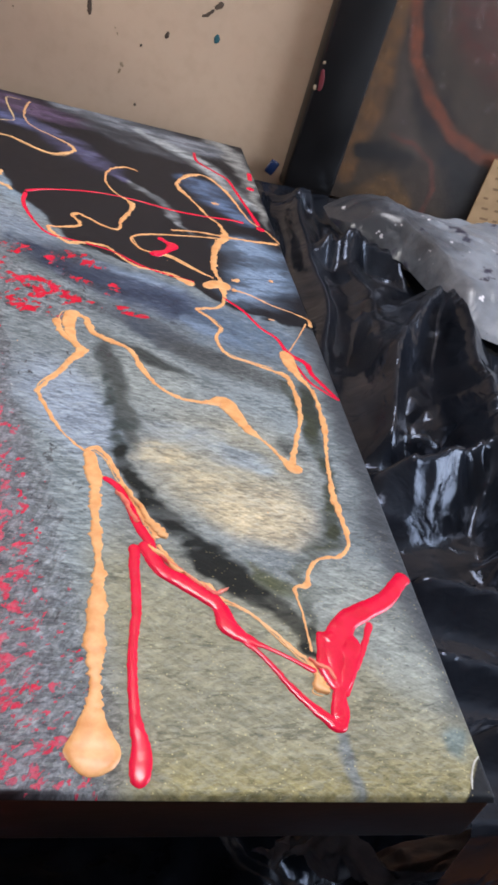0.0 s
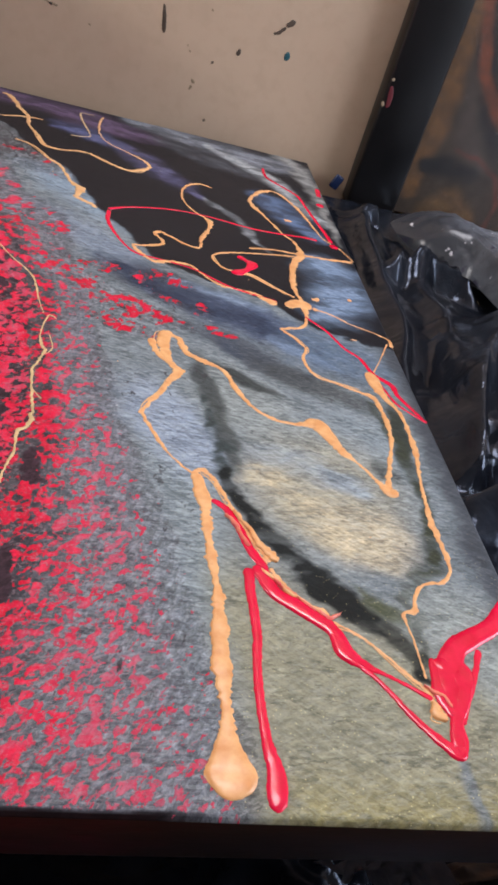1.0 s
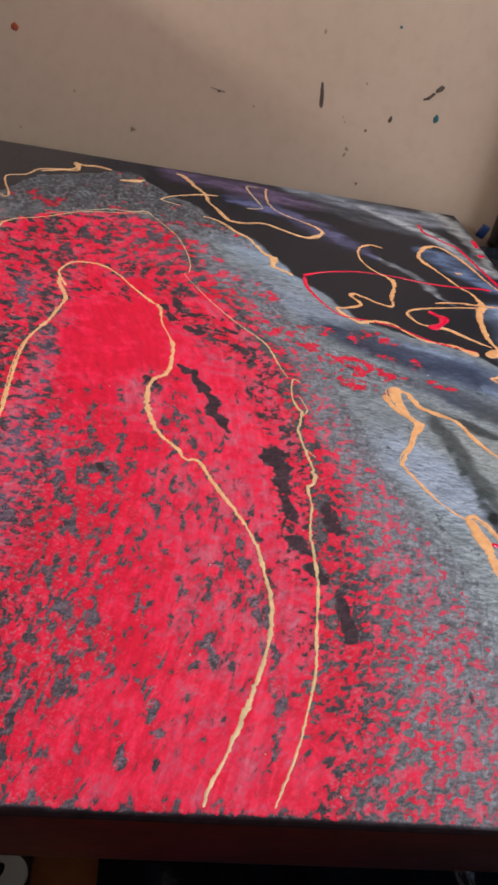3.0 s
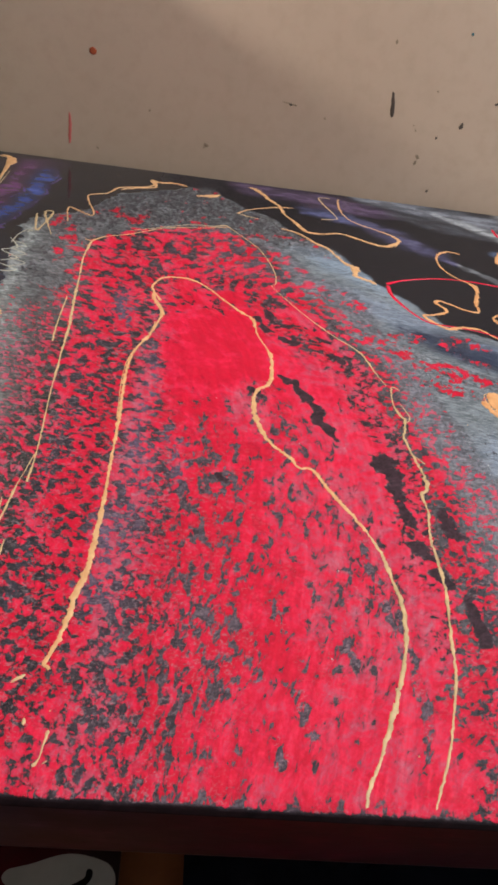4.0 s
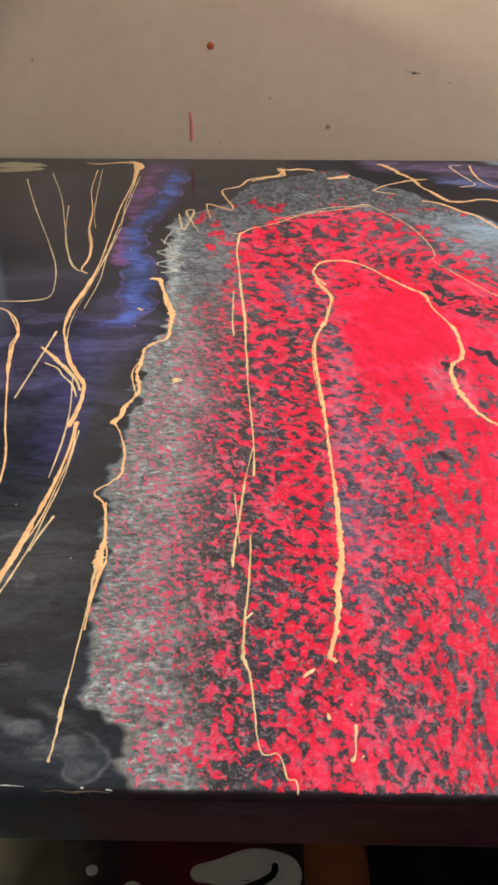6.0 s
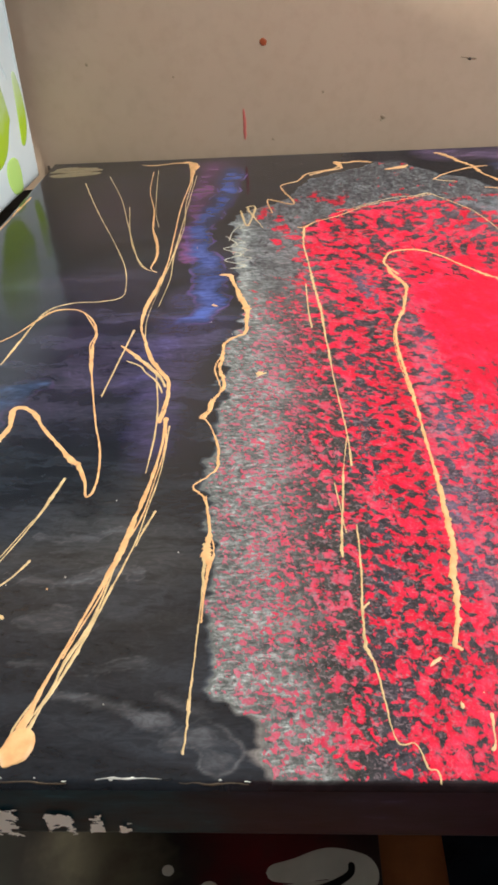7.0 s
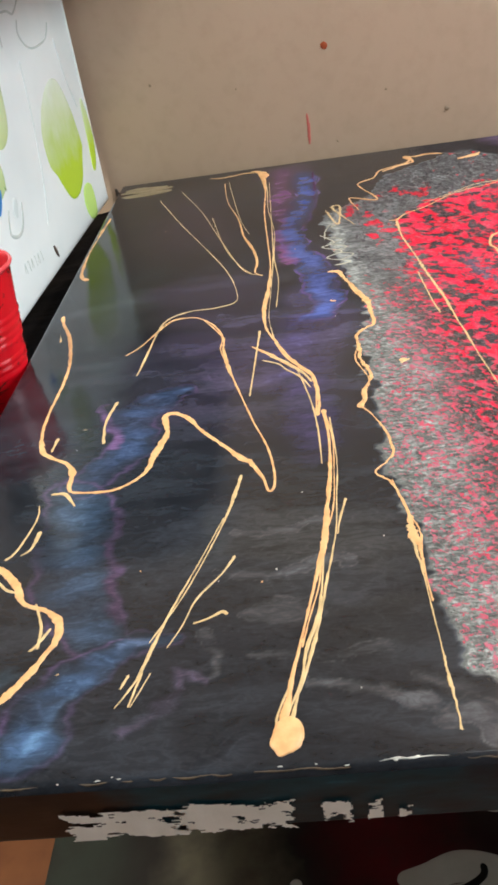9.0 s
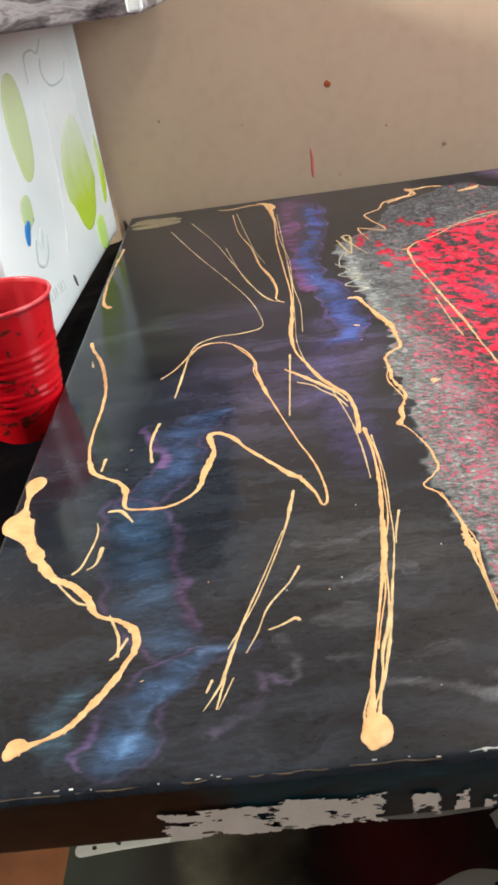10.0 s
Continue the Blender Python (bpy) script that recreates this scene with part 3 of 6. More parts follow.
    lean_l = along(legs, 4, 0, 131, -3, 234, -8, 389, -22, 526, -36, 560, -40)
    lean_r = along(legs, 5, -38, 92, -12, 154, -2, 266, 4, 408, -6, 500, -42, 560, -66)
    # Coordinates in which the flecks have one size: they are small at the near edge and twice as large at the arch's crown.
    rows = np.linspace(0, SIDE, 500)
    pitch = np.interp(rows, (0, 0.25, 0.45, 0.65, SIDE), (225, 182, 128, 66, 58))
    run = np.concatenate([[0], np.cumsum((pitch[1:] + pitch[:-1]) / 2) * (rows[1] - rows[0])])
    lean = lean_l * (1 - side) + lean_r * side
    p.grain = np.stack([(np.clip(x, -720, -180) - lean + 450) / 1000 * np.interp(y / 1000, rows, pitch) + (x - np.clip(x, -720, -180)) * 0.1, np.interp(y / 1000, rows, run) * 0.88, 0 * x], -1)
    # Where red covers a share of the ground, the level above which the fleck pattern shows red.
    share = np.clip(p.red, 0.004, 0.997)
    p.red = np.where(p.red < 0.02, 1.4, 0.5 - 0.092 * np.log(share / (1 - share)) / 1.7)
    middle = step(-490, -455, x) * (1 - step(-345, -320, x)) * (1 - step(340, 440, y))
    p.flow = np.stack([(x - lean) / 1000, y / 1000, middle - (1 - step(-600, -565, x)) * (1 - step(400, 560, y))], -1)
    return p


def canvas_material():
    k = Nodes("painted_canvas", 0.4, 0.0, 1.33)
    attr = {}
    for name in ("pigment", "flecks", "finish"):
        a = k.node("Attribute")
        a.attribute_name = name
        s = k.node("SeparateColor")
        k.link(a.outputs["Color"], s.inputs[0])
        attr[name] = (a.outputs["Color"], *s.outputs[:3])
    flat = k.place()
    hair = k.noise(1.0, 6, 0.66, k.place(48, 330, 1, radians(-32)), 0.7)
    fine = k.noise(480, 3, 0.6, flat)
    marble = k.noise(1.0, 7, 0.62, k.place(70, 210, 1, radians(-3)), 1.2)
    wisp = k.noise(1.0, 5, 0.6, k.place(4, 15, 2, radians(12)), 2.2)
    gloss = attr["finish"][2]
    # brushed ground
    curled = k.noise(1.0, 3.5, 0.6, k.place(60, 190, 4, radians(20)), 1.4)
    brush = k.math("ADD", k.math("MULTIPLY", hair, k.math("SUBTRACT", 1.0, attr["finish"][3])), k.math("MULTIPLY", curled, attr["finish"][3]))
    body = k.mix(1.0, attr["pigment"][0], k.ramp(brush, [(0.30, (0.52, 0.53, 0.55)), (0.5, (1.08, 1.08, 1.08)), (0.70, (1.78, 1.76, 1.72))]), "MULTIPLY")
    body = k.mix(k.grey(fine, 0.50, 0.68, 0, 0.35), body, k.mix(1.0, body, (0.35, 0.35, 0.37, 1), "MULTIPLY"))
    still = k.mix(1.0, attr["pigment"][0], k.ramp(marble, [(0.32, (0.75, 0.75, 0.76)), (0.46, (0.96, 0.96, 0.96)), (0.55, (1.3, 1.28, 1.28)), (0.62, (0.98, 0.98, 0.98)), (0.72, (1.5, 1.48, 1.46))]), "MULTIPLY")
    still = k.mix(1.0, still, k.ramp(wisp, [(0.35, (0.9, 0.9, 0.9)), (0.55, (1.0, 1.0, 1.0)), (0.68, (1.2, 1.18, 1.2))]), "MULTIPLY")
    col = k.mix(gloss, body, still)

    flow = k.node("Attribute")
    flow.attribute_name = "flow"

    def drawn_out(across, up, seed, turn):
        """Coordinates that run along the legs of the arch."""
        m = k.node("Mapping")
        m.inputs["Scale"].default_value = (across, up, 1)
        m.inputs["Location"].default_value = (seed * 3.1, seed * 7.7, seed)
        m.inputs["Rotation"].default_value = (0, 0, radians(turn))
        k.link(flow.outputs["Vector"], m.inputs["Vector"])
        return m.outputs[0]

    def fleck(density, across, up, seed, turn, edge, rough=0.72, patch=0.05):
        n = k.noise(1.0, 4, rough, drawn_out(across, up, seed, turn), 0.25)
        patchy = k.grey(k.noise(1.0, 3, 0.5, drawn_out(across * 0.2, up * 0.16, seed + 5, turn)), 0.3, 0.7, -patch, patch)
        thr = k.math("ADD", k.grey(density, 0, 1, 0.76, 0.24), patchy)
        return k.math("MULTIPLY", k.grey(k.math("SUBTRACT", n, thr), -edge, edge), k.grey(density, 0.03, 0.12))

    pale = fleck(attr["flecks"][2], 110, 330, 1, -27, 0.06)
    col = k.mix(k.math("MULTIPLY", pale, k.grey(attr["finish"][3], 0, 1, 0.5, 0.2)), col, k.mix(0.3, k.mix(1.0, col, (1.7, 1.7, 1.7, 1), "MULTIPLY"), rgb(176, 182, 180)))
    # Pale wisps dragged sideways through the grey band.
    strand = k.noise(1.0, 5, 0.68, drawn_out(60, 130, 61, 24), 2.6)
    wisps = k.math("MULTIPLY", k.grey(strand, 0.48, 0.60), k.math("MULTIPLY", k.grey(attr["flecks"][2], 0.25, 0.55), attr["finish"][3]))
    col = k.mix(k.math("MULTIPLY", wisps, 0.65), col, rgb(184, 192, 189))
    # Red worms of paint with the dark ground showing between them.
    grain_at = k.node("Attribute")
    grain_at.attribute_name = "grain"

    def worm(scale, seed, detail=3.0, warp=0.35, rough=0.6, tall=1.0):
        m = k.node("Mapping")
        m.inputs["Scale"].default_value = (scale, scale * tall, 1)
        m.inputs["Location"].default_value = (seed * 3.1, seed * 7.7, 0.37 + seed)
        k.link(grain_at.outputs["Vector"], m.inputs["Vector"])
        return k.noise(1.0, detail, rough, m.outputs[0], warp)

    middle = k.node("SeparateXYZ")
    k.link(flow.outputs["Vector"], middle.inputs[0])
    pattern = k.mix(middle.outputs[2], worm(1.0, 3), worm(0.98, 23, 3.0, 0.4, 0.62, 0.52))
    pattern = k.mix(k.math("MULTIPLY", middle.outputs[2], -1.0), pattern, worm(1.55, 27, 3.0, 0.5, 0.62, 1.15))
    level = k.math("SUBTRACT", pattern, attr["flecks"][1])
    red = k.grey(level, -0.022, 0.03)
    thin = k.grey(level, 0.02, 0.16, 1.0, 0.0)
    tone = k.noise(150, 5, 0.65, flat)
    blotch = worm(0.36, 11, 5, 0.6, 0.68)
    fibre = worm(1.6, 17, 4, 0.5, 0.7, 0.6)
    pink = k.math("ADD", attr["finish"][1], k.math("ADD", k.grey(blotch, 0.32, 0.68, -0.42, 0.42), k.grey(fibre, 0.3, 0.7, -0.22, 0.22)))
    redness = k.ramp(pink, [(0.0, rgb(208, 10, 50)), (0.3, rgb(224, 28, 68)), (0.62, rgb(204, 64, 90)), (1.0, rgb(194, 104, 122))])
    redness = k.mix(k.math("MULTIPLY", thin, k.grey(fibre, 0.35, 0.65, 0.1, 0.75)), redness, k.mix(1.0, redness, (0.5, 0.36, 0.45, 1), "MULTIPLY"))
    drag = k.noise(1.0, 4, 0.6, drawn_out(210, 16, 71, 0), 0.3)
    redness = k.mix(k.grey(drag, 0.40, 0.60, 0.38, 0.0), redness, k.mix(1.0, redness, (0.66, 0.5, 0.6, 1), "MULTIPLY"))
    redness = k.mix(k.math("MULTIPLY", k.grey(drag, 0.52, 0.78, 0.0, 0.3), k.grey(attr["finish"][1], 0.1, 0.5)), redness, rgb(214, 110, 126))
    redness = k.mix(k.grey(hair, 0.22, 0.48, 0.35, 0), redness, rgb(150, 12, 44))
    ground = k.mix(k.grey(fibre, 0.42, 0.66, 0, 0.8), k.mix(1.0, col, (0.62, 0.6, 0.6, 1), "MULTIPLY"), k.mix(1.0, col, (1.45, 1.42, 1.45, 1), "MULTIPLY"))
    col = k.mix(k.math("MULTIPLY", k.grey(attr["flecks"][1], 1.2, 0.75), k.grey(gloss, 0, 1, 1, 0)), col, ground)
    col = k.mix(red, col, redness)
    haze = worm(1.9, 31, 4, 0.8, 0.68, 1.3)
    col = k.mix(k.math("MULTIPLY", k.math("MULTIPLY", k.grey(haze, 0.52, 0.66), k.math("MULTIPLY", k.grey(attr["flecks"][1], 0.38, 0.50, 0.03, 0.6), k.grey(attr["flecks"][1], 0.62, 0.54))), k.math("MULTIPLY", attr["finish"][3], k.grey(attr["flecks"][1], 1.2, 0.8))), col, rgb(150, 128, 134))
    dark = k.math("MAXIMUM", fleck(attr["flecks"][3], 180, 95, 9, 2, 0.03, 0.58), k.math("MULTIPLY", fleck(k.math("SUBTRACT", attr["flecks"][3], 0.08), 340, 210, 39, 10, 0.03, 0.55), 0.85))
    dark2 = k.math("MULTIPLY", k.math("MULTIPLY", dark, k.grey(k.noise(90, 3), 0.35, 0.6, 0.75, 1.0)), k.grey(gloss, 0, 1, 0.9, 0.0))
    ink = k.mix(k.grey(tone, 0.4, 0.65), rgb(36, 34, 37), rgb(80, 74, 80))
    col = k.mix(dark2, col, ink)
    dash = k.math("MULTIPLY", fleck(k.math("SUBTRACT", attr["flecks"][2], 0.05), 110, 420, 49, -30, 0.03, 0.66, 0.13), k.math("SUBTRACT", 0.5, k.math("MULTIPLY", gloss, 0.5)))
    col = k.mix(k.math("MULTIPLY", dash, k.math("SUBTRACT", 1.0, k.math("MULTIPLY", red, 0.8))), col, k.mix(1.0, col, (0.32, 0.33, 0.34, 1), "MULTIPLY"))
    # gold glitter in the olive paint
    x = k.node("SeparateXYZ")
    k.link(flat, x.inputs[0])
    where = k.math("MULTIPLY", k.grey(x.outputs[0], -0.205, -0.17), k.grey(x.outputs[1], 0.24, 0.05))
    grain = k.node("TexVoronoi", Scale=560.0)
    k.link(flat, grain.inputs["Vector"])
    pick = k.node("SeparateColor")
    k.link(grain.outputs["Color"], pick.inputs[0])
    glint = k.math("MULTIPLY", k.math("MULTIPLY", k.grey(grain.outputs["Distance"], 0.26, 0.14), k.grey(pick.outputs[0], 0.80, 0.84)), where)
    col = k.mix(k.math("MULTIPLY", glint, 0.5), col, rgb(230, 218, 160))
    k.link(k.grey(gloss, 0, 1, 0.32, 0.75), k.bsdf.inputs["Specular IOR Level"])
    k.colour(col)
    k.rough(k.math("ADD", k.grey(gloss, 0, 1, 0.5, 0.09), k.grey(tone, 0.3, 0.8, 0.0, 0.06)))
    weave = k.node("TexWave", Scale=430.0, Distortion=1.0)
    weave2 = k.node("TexWave", Scale=430.0, Distortion=1.0)
    weave2.bands_direction = "Y"
    k.link(flat, weave.inputs["Vector"])
    k.link(flat, weave2.inputs["Vector"])
    woven = k.math("ADD", weave.outputs["Fac"], weave2.outputs["Fac"])
    relief = k.math("ADD", k.math("MULTIPLY", woven, 0.05), k.math("ADD", k.math("MULTIPLY", hair, 1.0), k.math("MULTIPLY", red, 0.5)))
    relief = k.math("MULTIPLY", relief, k.grey(gloss, 0, 1, 1.0, 0.05))
    k.bump(relief, 0.5, 0.0007)
    return k.mat


CELLS = 940
side_mm = np.linspace(-SIDE, 0, CELLS + 1)
gx, gy = np.meshgrid(side_mm, side_mm + SIDE)
ROUND = 0.0036
rim = np.minimum(np.minimum(gx + SIDE, -gx), np.minimum(gy, SIDE - gy))
gz = TOP - (ROUND - np.sqrt(np.maximum(ROUND**2 - np.clip(ROUND - rim, 0, ROUND) ** 2, 0)))
gz += 0.0006 * (cloud_noise(gx * 1000, gy * 1000, 90, 77) - 0.5)
index = np.arange((CELLS + 1) ** 2).reshape(CELLS + 1, CELLS + 1)
quads = np.stack([index[:-1, :-1], index[:-1, 1:], index[1:, 1:], index[1:, :-1]], -1).reshape(-1, 4)
me = bpy.data.meshes.new("painted_face")
me.vertices.add(index.size)
me.vertices.foreach_set("co", np.stack([gx, gy, gz], -1).ravel())
me.loops.add(quads.size)
me.loops.foreach_set("vertex_index", quads.ravel())
me.polygons.add(len(quads))
me.polygons.foreach_set("loop_start", np.arange(len(quads)) * 4)
me.polygons.foreach_set("use_smooth", np.ones(len(quads), bool))
me.update(calc_edges=True)
pigments = paint_canvas(gx * 1000, gy * 1000)
ones = np.ones_like(gx)
for name, layers in (("pigment", np.concatenate([pigments.base, ones[..., None]], -1)), ("flecks", np.stack([pigments.red, pigments.pale, pigments.dark, ones], -1)), ("finish", np.stack([pigments.pink, pigments.gloss, pigments.curl, ones], -1))):
    layer = me.attributes.new(name, "FLOAT_COLOR", "POINT")
    layer.data.foreach_set("color", np.clip(layers, 0, 4).ravel())
for name, layers in (("flow", pigments.flow), ("grain", pigments.grain)):
    layer = me.attributes.new(name, "FLOAT_VECTOR", "POINT")
    layer.data.foreach_set("vector", layers.ravel())
me.materials.append(canvas_material())
face = new("painted_face", me)
face.parent = painting


def side_material():
    k = Nodes("painted_canvas_edge", 0.4, 0.0, 1.35)
    x = k.node("SeparateXYZ")
    k.link(k.place(), x.inputs[0])
    wander = k.math("ADD", x.outputs[0], k.grey(k.noise(14, 5), 0.2, 0.8, -0.05, 0.05))
    col = k.ramp(k.grey(wander, -0.914, 0.0), [(0.06, rgb(36, 28, 22)), (0.14, rgb(40, 30, 24)), (0.17, rgb(17, 60, 70)), (0.30, rgb(17, 60, 70)), (0.33, rgb(32, 38, 48)), (0.40, rgb(36, 34, 50)), (0.46, rgb(44, 18, 30)), (0.56, rgb(66, 6, 18)), (0.68, rgb(50, 5, 13)), (0.80, rgb(17, 9, 9))])
    tone = k.noise(1.0, 6, 0.6, k.place(40, 40, 130))
    k.colour(k.mix(1.0, col, k.ramp(tone, [(0.3, (0.45, 0.45, 0.45)), (0.6, (1.1, 1.1, 1.1)), (0.75, (2.4, 2.4, 2.4))]), "MULTIPLY"))
    k.bump(tone, 0.3, 0.0006)
    return k.mat


part("stretcher_edge", box(-SIDE + 0.0004, 0.0004, BASE, -0.0004, SIDE - 0.0004, TOP - 0.0005, ROUND + 0.0003, 3), side_material(), painting, "dark painted canvas edge")

# ---- poured lines ----


def pour_material(name, dark, light, rough):
    k = Nodes(name, rough)
    n = k.noise(120, 5)
    k.colour(k.mix(k.grey(k.noise(700, 3), 0.55, 0.75, 0, 0.25), k.ramp(n, [(0.3, dark), (0.7, light)]), dark))
    k.bump(k.noise(220, 4), 0.15, 0.0008)
    return k.mat


CREAM = pour_material("cream_paint", rgb(204, 150, 98), rgb(226, 182, 128), 0.42)
SMEAR = pour_material("dull_smeared_paint", rgb(104, 94, 76), rgb(150, 134, 104), 0.45)
WORN = pour_material("worn_brown_paint", rgb(58, 48, 38), rgb(92, 78, 60), 0.5)
PALE_THREAD = pour_material("pale_grey_paint", rgb(150, 148, 134), rgb(184, 178, 156), 0.4)
GOLD_CREAM = pour_material("golden_cream_paint", rgb(208, 142, 84), rgb(230, 178, 122), 0.34)
THIN_CREAM = pour_material("thin_cream_paint", rgb(178, 154, 110), rgb(222, 190, 138), 0.35)
RED_POUR = pour_material("red_paint", rgb(204, 6, 48), rgb(222, 14, 64), 0.16)


def curve_through(points, gap):
    """Points along a smooth line through the given ones."""
    out = []
    p = [points[0]] + points + [points[-1]]
    for a, b, c, d in zip(p, p[1:], p[2:], p[3:]):
        n = max(2, int((c - b).length / gap))
        for k in range(n):
            t = k / n
            out.append(0.5 * (2 * b + (c - a) * t + (2 * a - 5 * b + 4 * c - d) * t * t + (3 * b - a - 3 * c + d) * t**3))
    return out + [points[-1]]


POURED = 0
ON_CANVAS = Matrix.Translation((0, 0, TOP))


def poured_line(numbers, material, parent, name, label="", m=ON_CANVAS, flat=0.2, lumps=0.16, sink=0.0004, even=0.0):
    """A raised line of poured paint on a plane: x, y and width in millimetres for each point."""
    global POURED
    POURED += 1
    pts = [Vector((numbers[i], numbers[i + 1], numbers[i + 2])) / 1000 for i in range(0, len(numbers), 3)]
    if parent == painting:
        jitter = 0.35 if len(pts) > 3 else 0
        pts = [q + Vector((noise.noise(Vector((i, POURED, 1.5))) * jitter * min(q.z, 0.004), noise.noise(Vector((i, POURED, 2.5))) * jitter * min(q.z, 0.004), 0)) for i, q in enumerate(pts)]
    widest = max(q.z for q in pts)
    calm = 0.2 if material == RED_POUR else 0.25 if sum(q.x for q in pts) / len(pts) < -0.655 else 1.0  # lines run smoother on the glossy black
    line = curve_through(pts, (0.0011 if parent == painting else 0.0016) if widest < 0.03 else 0.004)
    n = len(line)
    lengths = [0.0]
    for a, b in zip(line, line[1:]):
        lengths.append(lengths[-1] + (b.xy - a.xy).length)
    total = max(lengths[-1], 0.001)
    bm = bmesh.new()
    rings = []
    for i, q in enumerate(line):
        ahead = line[min(i + 1, n - 1)].xy - line[max(i - 1, 0)].xy
        ahead = ahead.normalized() if ahead.length > 1e-7 else Vector((1, 0))
        over = Vector((-ahead.y, ahead.x))
        s = lengths[i]
        half = max(q.z, 0.0006) / 2
        if parent == painting and q.z < 0.009:
            sway = half * calm * (1.7 if -0.66 < q.x < -0.61 else 1.6 if -0.6 < q.x < -0.27 else 1.0) * (0.32 * noise.noise(Vector((s * 260, POURED * 4.1, 6))) + 0.35 * noise.noise(Vector((s * 600, POURED * 4.1, 8))))
            q = q + Vector((over.x * sway, over.y * sway, 0))
            if material != RED_POUR:
                half *= max(0.5, 1 + 0.42 * noise.noise(Vector((s * 75, POURED * 2.3, 11))) + 0.25 * noise.noise(Vector((s * 210, POURED * 2.3, 13))))
        near = min(s, total - s)
        half *= max(math.sqrt(max(0.0, 1 - max(0.0, 1 - near / half) ** 2)), 0.06)
        rag = lumps * (0.6 + 0.4 * calm) * min(1.0, 0.0045 / max(q.z, 0.001)) ** 1.5
        w1, w2 = (1 + rag * (1.8 * noise.noise(Vector((s * 150, POURED * 7.3, k))) + 1.7 * noise.noise(Vector((s * 520, POURED * 5.7, k)))) for k in (0, 9))
        high = min(0.0015, flat * 2 * half + 0.0002 * (flat > 0.05)) * (1 + 0.25 * noise.noise(Vector((s * 120, POURED * 3.1, 4))))
        high = even or high
        ring = []
        for k in range(9):
            a = math.pi * k / 8
            w = half * math.cos(a) * (w1 if k < 4 else w2)
            ring.append(bm.verts.new(m @ Vector((q.x + over.x * w, q.y + over.y * w, -sink + (high + sink) * math.sin(a) ** 0.5))))
        rings.append(ring)
    for a, b in zip(rings, rings[1:]):
        for k in range(8):
            bm.faces.new((a[k], b[k], b[k + 1], a[k + 1]))
    return part(name, bm, material, parent, label)


def pour(*numbers):
    wander = POURED * 3.7
    numbers = [v * (1.0 if numbers[i - 2] > -260 or v > 8 else 1.05 if -662 < numbers[i - 2] < -622 and numbers[i - 1] > 255 else 0.72 if numbers[i - 2] < -600 else 0.84) * (1 if v > 8 else 0.86 + 0.5 * noise.noise(Vector((numbers[i - 2] * 0.035, numbers[i - 1] * 0.035, wander)))) if i % 3 == 2 else v for i, v in enumerate(numbers)]
    thin = max(numbers[2::3]) < 2.9
    golden = sum(numbers[0::3]) / (len(numbers) // 3) > -240
    poured_line(numbers, GOLD_CREAM if golden else THIN_CREAM if thin else CREAM, painting, "poured_line", "thin trailing cream line of paint" if thin else "raised cream line of poured paint", flat=0.06, lumps=0.3)
    count = len(numbers) // 3
    if thin or count < 7 or POURED % 3 == 0 or max(numbers[2::3]) > 12:
        return
    first = random.randrange(0, count - 5)
    last = min(count, first + random.randrange(5, 10))
    side = random.choice((-1, 1))
    thread = []
    for i in range(first, last):
        x, y, w = numbers[3 * i : 3 * i + 3]
        x1, y1 = numbers[3 * min(i + 1, count - 1)], numbers[3 * min(i + 1, count - 1) + 1]
        x0, y0 = numbers[3 * max(i - 1, 0)], numbers[3 * max(i - 1, 0) + 1]
        d = max(math.hypot(x1 - x0, y1 - y0), 0.1)
        off = side * (0.55 * w + random.uniform(-0.4, 1.4)) * (1 if i % 4 else -0.2)
        thread += [x - (y1 - y0) / d * off, y + (x1 - x0) / d * off, random.uniform(0.6, 1.3)]
    poured_line(thread, CREAM, painting, "paint_thread", "thin thread of cream paint", flat=0.15, lumps=0.3)


def red_pour(*numbers):
    poured_line(numbers, RED_POUR, painting, "red_poured_line", "raised glossy red line of poured paint", ON_CANVAS, 0.12, 0.2)


pour(-191, 215, 7.7, -188, 189, 8, -186, 157, 7, -185, 123, 6.6, -185, 101, 7.5, -186, 80, 9, -185, 55, 7.6, -186, 40, 8.4, -186, 27, 17.1, -186, 18, 25, -187, 7, 17)
pour(-194, 214, 3.5, -188, 219, 4.9, -180, 211, 4.2, -172, 190, 3.4, -166, 174, 3.3, -157, 156, 4.2, -151, 146, 4.7)
pour(-153, 142, 3.4, -141, 124, 3.1, -130, 110, 3.9, -118, 106, 1.8, -107, 99, 2.1, -96, 89, 2.4, -86, 78, 2.7, -78, 69, 3.5, -76, 61, 6.4, -75, 55, 9.9, -73, 53, 6.4)
pour(-226, 271, 3.4, -219, 253, 2.6, -208, 231, 1.8, -194, 215, 2.1)
pour(-227, 269, 3.4, -223, 279, 3.9, -212, 299, 4.8, -205, 316, 5.7, -200, 328, 8.3, -206, 340, 7.6, -210, 361, 9.6, -209, 378, 10.7, -203, 383, 7.2)
pour(-219, 369, 6.2, -215, 351, 5.2, -206, 338, 5.1, -195, 328, 5.8)
pour(-207, 378, 8, -198, 376, 7.1, -192, 357, 6.5, -177, 348, 5.2, -164, 339, 5.5, -155, 316, 5.8, -145, 297, 4.8, -134, 289, 4, -122, 285, 4, -109, 286, 6.4, -99, 289, 14.5, -92, 278, 11.9, -84, 261, 7.8, -73, 248, 5.8, -64, 233, 6, -57, 225, 12, -52, 227, 8.3)
